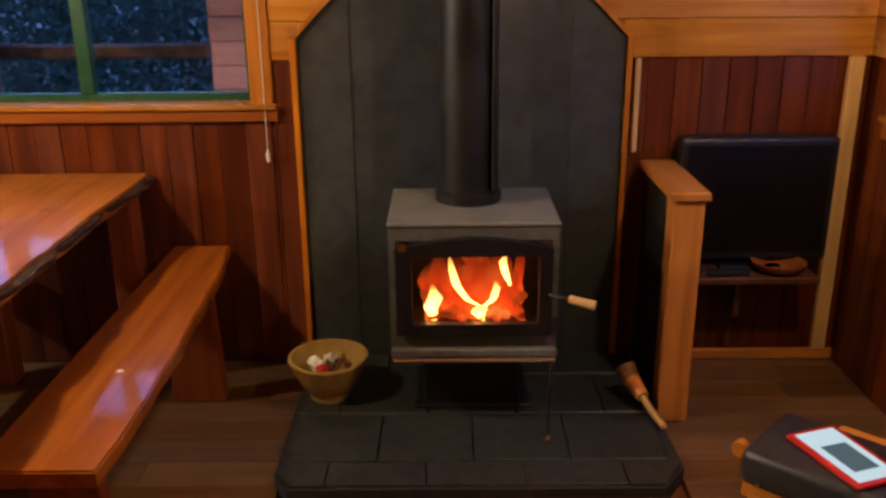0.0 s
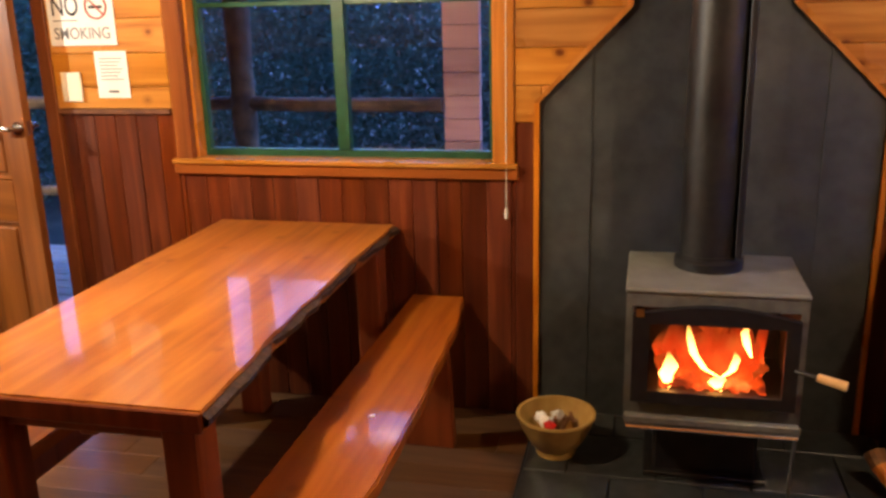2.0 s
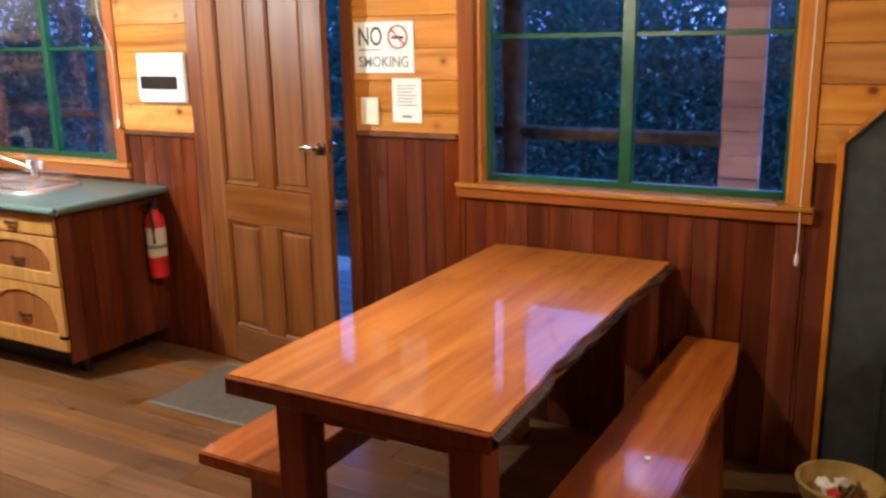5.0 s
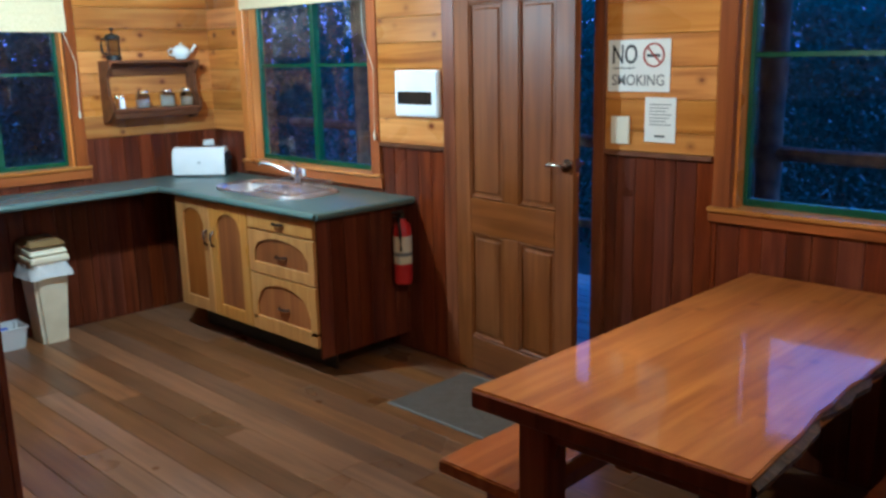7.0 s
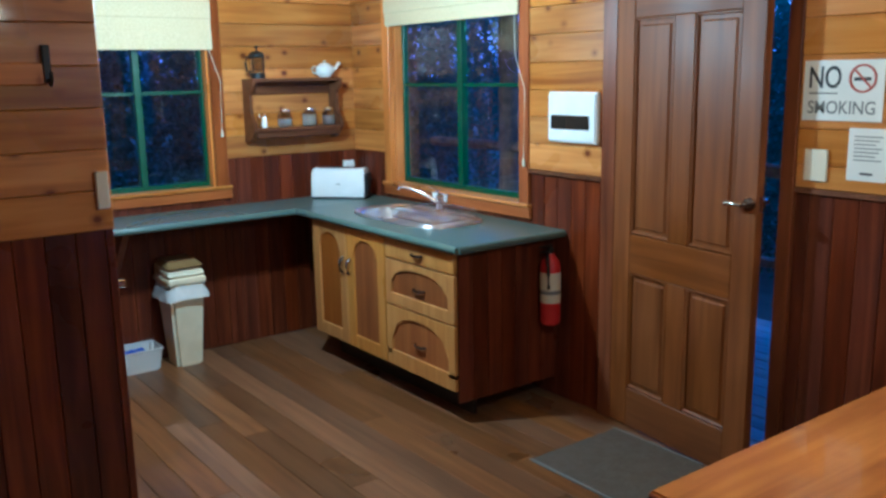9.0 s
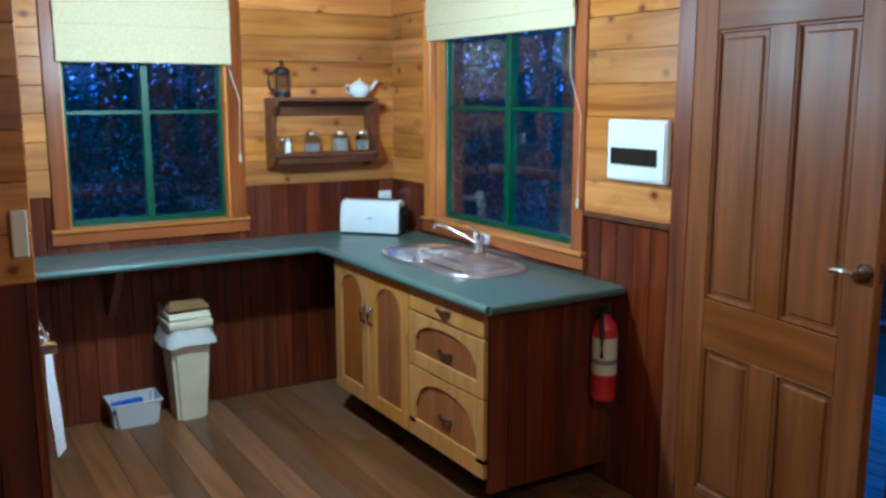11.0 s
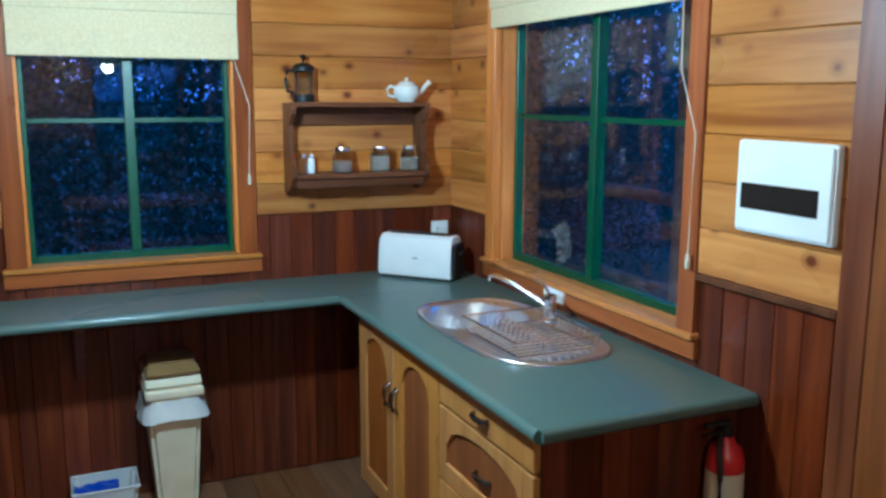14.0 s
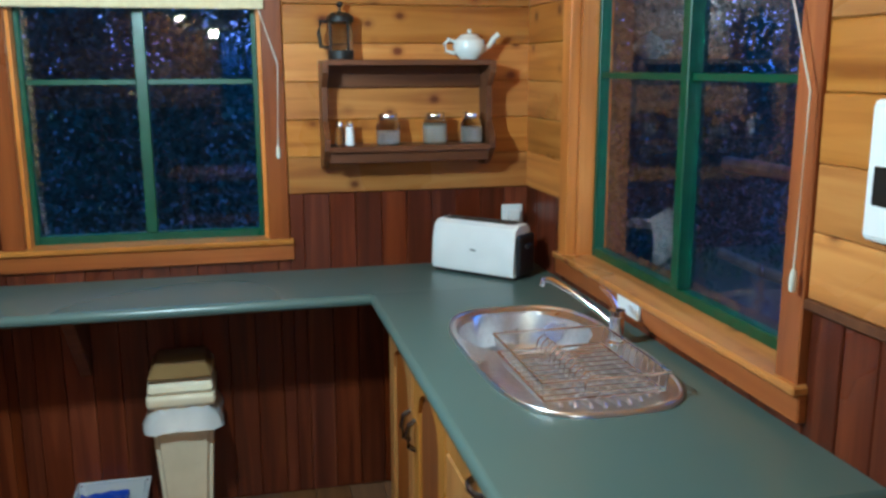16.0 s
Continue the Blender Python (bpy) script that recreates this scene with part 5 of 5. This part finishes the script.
def wall_rack():
    r = thing("wall_rack", (W + 0.08, 3.51, 1.29), "dark timber two-shelf wall rack with scroll sides", "shelf")
    y0, y1, xb, xf = 3.20, 3.825, W + 0.012, W + 0.165
    for a in (y0, y1 - 0.02):
        bm = bmesh.new()
        out = [(xb, 1.285), (xb + 0.06, 1.29), (xb + 0.11, 1.32), (xf, 1.36), (xf, 1.40), (xf - 0.05, 1.46), (xf - 0.055, 1.58), (xf, 1.63), (xf, 1.672), (xb, 1.672)]
        f = bm.faces.new([bm.verts.new((x, a, z)) for x, z in out])
        up = bmesh.ops.extrude_face_region(bm, geom=[f])
        bmesh.ops.translate(bm, verts=[v for v in up["geom"] if isinstance(v, bmesh.types.BMVert)], vec=(0, 0.02, 0))
        part("side", bm, SHELFWOOD, r)
    part("shelf_board", bx(xb, xf, y0 + 0.02, y1 - 0.02, 1.655, 1.675, 0.003), SHELFWOOD, r)
    part("shelf_board", bx(xb, xf, y0 + 0.02, y1 - 0.02, 1.352, 1.372, 0.003), SHELFWOOD, r)
    part("back_rail", bx(xb, xb + 0.015, y0 + 0.02, y1 - 0.02, 1.575, 1.655, 0.003), SHELFWOOD, r)
    part("front_rail", bx(xf - 0.03, xf - 0.02, y0 + 0.02, y1 - 0.02, 1.312, 1.352, 0.003), SHELFWOOD, r)
    z = 1.676
    c = thing("coffee_plunger", (-4.665, 3.275, z), "dark coffee plunger with a glass jug", "coffee plunger")
    part("jug", lathe([(0.036, 0.012), (0.042, 0.014), (0.042, 0.13), (0.044, 0.135)], (-4.665, 3.275, z), 24), JARGLASS, c, "glass jug", True)
    part("frame", join(lathe([(0.045, 0), (0.046, 0.03), (0.044, 0.032)], (-4.665, 3.275, z), 24), *[rod((-4.665 + 0.046 * math.cos(a), 3.275 + 0.046 * math.sin(a), z + 0.02), (-4.665 + 0.046 * math.cos(a), 3.275 + 0.046 * math.sin(a), z + 0.13), 0.004, 0.004, 6) for a in (0.5, 2.1, 3.7, 5.3)]), DARKPLASTIC, c, "", True)
    part("lid", lathe([(0.047, 0.13), (0.048, 0.145), (0.03, 0.16), (0.005, 0.165), (0.004, 0.178), (0.012, 0.186), (0.010, 0.196), (0.002, 0.2)], (-4.665, 3.275, z), 20), DARKPLASTIC, c, "", True)
    part("handle", tube([(-4.66, 3.232, z + 0.13), (-4.66, 3.205, z + 0.13), (-4.66, 3.198, z + 0.09), (-4.66, 3.205, z + 0.045), (-4.66, 3.232, z + 0.04)], 0.007, 8), DARKPLASTIC, c, "", True)
    t = thing("teapot", (-4.665, 3.745, z), "small white ceramic teapot", "teapot")
    part("body", lathe([(0.033, 0), (0.036, 0.004), (0.056, 0.025), (0.060, 0.045), (0.054, 0.068), (0.038, 0.080), (0.034, 0.082)], (-4.665, 3.745, z), 28), CERAMIC, t, "", True)
    part("lid", lathe([(0.036, 0.081), (0.032, 0.087), (0.012, 0.092), (0.005, 0.094), (0.009, 0.100), (0.007, 0.106), (0.001, 0.108)], (-4.665, 3.745, z), 20), CERAMIC, t, "", True)
    part("spout", tube([(-4.665, 3.79, z + 0.03), (-4.665, 3.82, z + 0.048), (-4.665, 3.838, z + 0.075), (-4.665, 3.856, z + 0.09)], 0.0105, 10), CERAMIC, t, "", True)
    part("handle", tube([(-4.665, 3.692, z + 0.062), (-4.665, 3.668, z + 0.07), (-4.665, 3.652, z + 0.055), (-4.665, 3.658, z + 0.03), (-4.665, 3.69, z + 0.022)], 0.006, 8), CERAMIC, t, "", True)
    z = 1.373
    for k, y in enumerate((3.262, 3.298)):
        s = thing("shaker", (-4.655, y, z), "small glass salt shaker with a metal cap" if k == 0 else "small glass pepper shaker with a metal cap", "shaker", "shakers on the rack")
        part("glass", lathe([(0.015, 0), (0.017, 0.004), (0.015, 0.05), (0.012, 0.066)], (-4.655, y, z), 16), JARGLASS if k == 0 else WHITE, s, "", True)
        part("cap", lathe([(0.013, 0.066), (0.013, 0.08), (0.009, 0.088), (0.001, 0.09)], (-4.655, y, z), 16), CHROME, s, "", True)
    # White fillings carry the bright highlights of the clear glass jars.
    fills = (TOWEL, PAPER, LINER)
    for k, (y, rad) in enumerate(((3.438, 0.043), (3.612, 0.044), (3.752, 0.04))):
        j = thing("glass_jar", (-4.655, y, z), ("glass jar with grey-white filling standing in for highlights", "glass jar with white filling standing in for highlights", "glass jar with pale filling standing in for highlights")[k], "jar", "jars on the rack")
        part("glass", lathe([(rad * 0.9, 0), (rad, 0.005), (rad, 0.07), (rad * 0.8, 0.085), (rad * 0.8, 0.09)], (-4.655, y, z), 24), JARGLASS, j, "", True)
        part("contents", lathe([(rad * 0.85, 0.006), (rad * 0.88, 0.008), (rad * 0.88, (0.045, 0.066, 0.055)[k]), (0.001, (0.05, 0.072, 0.06)[k])], (-4.655, y, z), 20), fills[k], j, "", True)
        part("lid", lathe([(rad * 0.86, 0.09), (rad * 0.88, 0.094), (rad * 0.88, 0.108), (rad * 0.82, 0.112), (0.001, 0.112)], (-4.655, y, z), 24), CHROME, j, "shiny metal lid", True)


wall_rack()

mat = thing("door_mat", (-1.93, 3.64, 0.002), "flat grey-green door mat inside the door", "mat")
part("mat_body", bx(-2.27, -1.6, 3.37, 3.90, 0.002, 0.012, 0.004), MATCLOTH, mat)
for y in (3.36, 3.90):
    part("border", bx(-2.28, -1.59, y, y + 0.01, 0.002, 0.009), GREYINK, mat)


def coat_rail():
    r = thing("coat_rail", (PX + 0.012, 1.52, 1.70), "timber coat rail with dark hooks on the partition", "coat rail")
    part("board", bx(PX + 0.012, PX + 0.03, 1.05, 1.60, 1.675, 1.745, 0.004), TRIM_Y, r)
    for y in (1.15, 1.35, 1.60):
        part("hook", join(bx(PX + 0.03 if y < 1.6 else PX + 0.012, PX + 0.036, y - 0.012, y + 0.012, 1.68, 1.80, 0.003), tube([(PX + 0.034, y, 1.69), (PX + 0.06, y, 1.675), (PX + 0.075, y, 1.69), (PX + 0.078, y, 1.715)], 0.006, 8)), DARKPLASTIC, r, "dark iron hook", True)


coat_rail()


def towel():
    bm = bmesh.new()
    bmesh.ops.create_grid(bm, x_segments=10, y_segments=14, size=1)
    for v in bm.verts:
        x, z = v.co.x, v.co.y
        v.co = Vector((-2.95 + 0.10 * x, 1.805 + 0.018 * math.sin(5 * x + z) + 0.02 * (1 - z) * 0.5, 0.80 + 0.17 * z - 0.03 * x * (z < -0.8)))
    bmesh.ops.solidify(bm, geom=bm.faces[:], thickness=0.006)
    r = thing("tea_towel", (-2.95, 1.8, 0.63), "pale pink tea towel hanging from a rail", "towel")
    part("cloth", bm, TOWEL, r, "", True)
    part("rail", join(rod((-3.08, 1.81, 0.97), (-2.76, 1.81, 0.97), 0.006), bx(-2.76, PX - 0.104, 1.70, 1.82, 0.955, 0.985, 0.003)), CHROME, r)


towel()


def pendant(x, y, z, label):
    r = thing("pendant_lamp", (x, y, TOP), label, "lamp", "pendant lamps")
    part("cable", rod((x, y, z + 0.16), (x, y, TOP), 0.004, 0.004, 8), DARKPLASTIC, r)
    bm = lathe([(0.15, 0.0), (0.045, 0.13), (0.02, 0.15)], (x, y, z), 28)
    bmesh.ops.delete(bm, geom=[f for f in bm.faces if len(f.verts) > 4 and f.calc_center_median().z < z + 0.01], context="FACES_ONLY")
    part("shade", bm, SHADE, r, "pale shade", True)
    part("bulb", lathe([(0.012, 0.10), (0.03, 0.075), (0.033, 0.055), (0.02, 0.045), (0.001, 0.042)], (x, y, z), 16), BULB, r, "lit bulb", True)


pendant(-0.54, 2.76, 1.96, "lit pendant lamp with a pale conical shade over the table")
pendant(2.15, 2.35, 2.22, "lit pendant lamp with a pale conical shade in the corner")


def bare_pendant(x, y, z):
    r = thing("pendant_lamp", (x, y, TOP), "lit bare bulb hanging on a cord from the kitchen ceiling", "lamp", "pendant lamps")
    part("rose", lathe([(0.05, 0.0), (0.05, -0.015), (0.02, -0.035), (0.004, -0.04)], (x, y, TOP), 20), WHITE, r, "white ceiling rose", True)
    part("cable", rod((x, y, z + 0.16), (x, y, TOP - 0.03), 0.004, 0.004, 8), WHITE, r)
    part("holder", lathe([(0.006, 0.17), (0.02, 0.16), (0.022, 0.11), (0.016, 0.10)], (x, y, z), 16), WHITE, r, "white holder", True)
    part("bulb", lathe([(0.012, 0.105), (0.026, 0.085), (0.032, 0.06), (0.024, 0.036), (0.001, 0.028)], (x, y, z), 16), BULB, r, "lit bulb", True)


bare_pendant(-3.2, 2.57, 2.03)


# ---- out of doors ----
tagged(part("ground", bx(-400, 400, -400, 400, -0.9, -0.6), GROUND), "dark leaf-littered forest ground", "ground", "", "structure")


def verandah():
    d = thing("verandah", (-1.0, 5.2, -0.6), "timber verandah deck outside the windows", "verandah", "", "structure")
    for k in range(16):
        piece("deck_board", -7.0, 4.5, N + 0.14 + 0.13 * k, N + 0.262 + 0.13 * k, -0.08, -0.045, DECK, d)
    part("bearer", join(*[bx(x, x + 0.1, N + 0.14, 6.2, -0.6, -0.08) for x in (-6.5, -4, -1.5, 1, 3.5)]), DECK, d)
    part("roof", bx(-7.0, 4.5, N + 0.14, 6.5, 2.62, 2.70), ROOFWOOD, d)
    rl = thing("verandah_rail", (-1.0, 5.95, 0), "log rail of the verandah", "railing")
    rng = random.Random(9)
    def log(a, b, r0):
        a, b = Vector(a), Vector(b)
        pts = [a.lerp(b, k / 14) + Vector((rng.uniform(-1, 1), rng.uniform(-1, 1), rng.uniform(-1, 1))) * 0.008 for k in range(15)]
        return tube(pts, r0, 10)
    part("top_rail", log((-6.5, 5.95, 1.05), (-0.28, 5.95, 1.03), 0.045), LOG, rl, "", True)
    part("low_rail", log((-6.5, 5.95, 0.45), (-0.28, 5.95, 0.43), 0.035), LOG, rl, "", True)
    for x in (-5.4, -3.9, -1.58):
        p = thing("verandah_post", (x, 5.95, -0.045), "rough log verandah post", "post", "verandah posts")
        part("log", lathe([(0.085 + rng.uniform(-0.008, 0.008), 2.665 * k / 16) for k in range(17)], (x, 5.95, -0.045), 14, 1.0 + rng.uniform(-0.1, 0.1)), LOG, p, "", True)
    # Boarded column added in place of the pine wall's reflection in window_1.
    c = thing("clad_column", (-0.155, 6.15, -0.6), "pinkish boarded stand-in for a reflected pine wall, at the end of the verandah rail", "column")
    for k in range(23):
        piece("cladding_board", -0.28, -0.05, 6.0, 6.05, -0.6 + 0.14 * k, -0.463 + 0.14 * k, REFLECTED_PINE, c, 0.006)


verandah()


def tree_kind(seed, h):
    rng = random.Random(seed)
    r = thing("tree", (0, 60, -0.6), "dark forest tree at dusk", "tree", "trees of the forest")
    pts = [Vector((rng.uniform(-0.12, 0.12) * k, 60 + rng.uniform(-0.12, 0.12) * k, -0.6 + h * k / 7)) for k in range(8)]
    trunk = []
    for k in range(7):
        trunk.append(rod(pts[k], pts[k + 1], 0.16 * (1 - k / 9), 0.16 * (1 - (k + 1) / 9), 8))
    tips = []
    for k in range(13):
        a = pts[rng.randint(1, 6)]
        q = rng.uniform(0, 6.28)
        b = a + Vector((math.cos(q), math.sin(q), rng.uniform(0.2, 0.8))) * rng.uniform(0.8, 1.9)
        trunk.append(rod(a, b, 0.045, 0.012, 5))
        tips.append((a, b))
    part("trunk", join(*trunk), LOG, r)
    verts, faces = [], []
    for a, b in tips:
        for _ in range(95):
            c = a.lerp(b, rng.uniform(0.35, 1.15)) + Vector((rng.gauss(0, 0.3), rng.gauss(0, 0.3), rng.gauss(0, 0.26)))
            u = Vector((rng.gauss(0, 1), rng.gauss(0, 1), rng.gauss(0, 1))).normalized() * rng.uniform(0.05, 0.11)
            w = Vector((rng.gauss(0, 1), rng.gauss(0, 1), rng.gauss(0, 1))).cross(u).normalized() * rng.uniform(0.02, 0.04)
            i = len(verts)
            verts += [c - u, c + w, c + u, c - w]
            faces.append((i, i + 1, i + 2, i + 3))
    me = bpy.data.meshes.new("crown")
    me.from_pydata([v - ORG[r.name] for v in verts], [], faces)
    me.materials.append(LEAF)
    cr = new("crown", me)
    cr.parent = r
    return r


def forest():
    kinds = [tree_kind(21, 6.5), tree_kind(22, 8.0), tree_kind(23, 5.2)]
    rng = random.Random(31)
    spots = [(rng.uniform(-26, 14), rng.uniform(11, 26)) for _ in range(75)] + [(rng.uniform(-28, -13), rng.uniform(-6, 14)) for _ in range(35)] + [(rng.uniform(12, 20), rng.uniform(0, 10)) for _ in range(10)]
    for k, (x, y) in enumerate(spots):
        far = max(abs(x), y)
        s = rng.uniform(0.03, 0.042) * far * (1.25 if x < -6 else 1.0)
        m = Matrix.Translation((x, y, -0.6)) @ Matrix.Rotation(rng.uniform(0, 6.28), 4, "Z") @ Matrix.Scale(s, 4)
        copy_thing(kinds[k % 3], m)


forest()


def undergrowth():
    """Shrubs round the cabin, too fine to tell apart."""
    rng = random.Random(41)
    verts, faces = [], []
    lines = [((-8.2, 10.5), (6, 10.5), 150000, 3.2), ((-9.5, -2), (-11.2, 9.5), 215000, 6.4), ((7.5, -2), (7.0, 9), 6000, 2.6)]
    for (xa, ya), (xb, yb), count, top in lines:
        for _ in range(count):
            f = rng.random()
            tall = top * (0.75 + 0.25 * noise.noise(Vector((f * 23, xa, 0))))
            c = Vector((xa + (xb - xa) * f + rng.gauss(0, 0.85), ya + (yb - ya) * f + rng.gauss(0, 0.85), -0.6 + (tall + 0.6) * rng.random() ** 0.8))
            u = Vector((rng.gauss(0, 1), rng.gauss(0, 1), rng.gauss(0, 1))).normalized() * rng.uniform(0.028, 0.05)
            w = Vector((rng.gauss(0, 1), rng.gauss(0, 1), rng.gauss(0, 1))).cross(u).normalized() * rng.uniform(0.014, 0.027)
            k = len(verts)
            verts += [c - u, c + w, c + u, c - w]
            faces.append((k, k + 1, k + 2, k + 3))
    me = bpy.data.meshes.new("undergrowth")
    me.from_pydata(verts, [], faces)
    me.materials.append(LEAF)
    tagged(new("undergrowth", me), "dense dark shrubs around the cabin at dusk", "shrubs", "", "stuff")


undergrowth()

# ---- boards of the walls and floor ----
HOLES_N = [grown(WIN1), grown(WIN2), (DOORWAY[0] - 0.087, DOORWAY[1] + 0.06, 0, DOORWAY[3] + 0.08)]
SHIELD = [(0.56, 1.72, 0, 1.25), (0.90, 1.38, 1.25, TOP)]
lining(wall_north, "y", N, 0.018, W, E, HOLES_N + SHIELD, PINE_X)
lining(wall_west, "x", W, -0.018, S, N, [grown(WIN3)], PINE_Y, 0.03)
lining(wall_east, "x", E, 0.018, S, N, [grown(WIN4)], PINE_Y)
lining(wall_south, "y", S, -0.018, W, E, [], PINE_X)
lining(partition, "x", PX, -0.018, S, PY + 0.006, [], PINE_Y, 0.05)


def floorboards():
    rng = random.Random(17)
    y, w, k = S, 0.133, 0
    while y < N:
        x = W - rng.uniform(0, 1.6)
        while x < E:
            ln = rng.choice((1.5, 1.9, 2.4, 2.9))
            a, b = max(x, W), min(x + ln, E)
            if b - a > 0.05:
                for p, q, r, s in rects(a, b, y, min(y + w, N), [HEARTH_HOLE]):
                    if q - p > 0.01 and s - r > 0.01:
                        piece("floor_plank", p + 0.0006, q - 0.0006, r + 0.0007, s - 0.0007, -0.02, 0.0, FLOORWOOD, floor, 0.0012)
            x += ln
        y += w


floorboards()
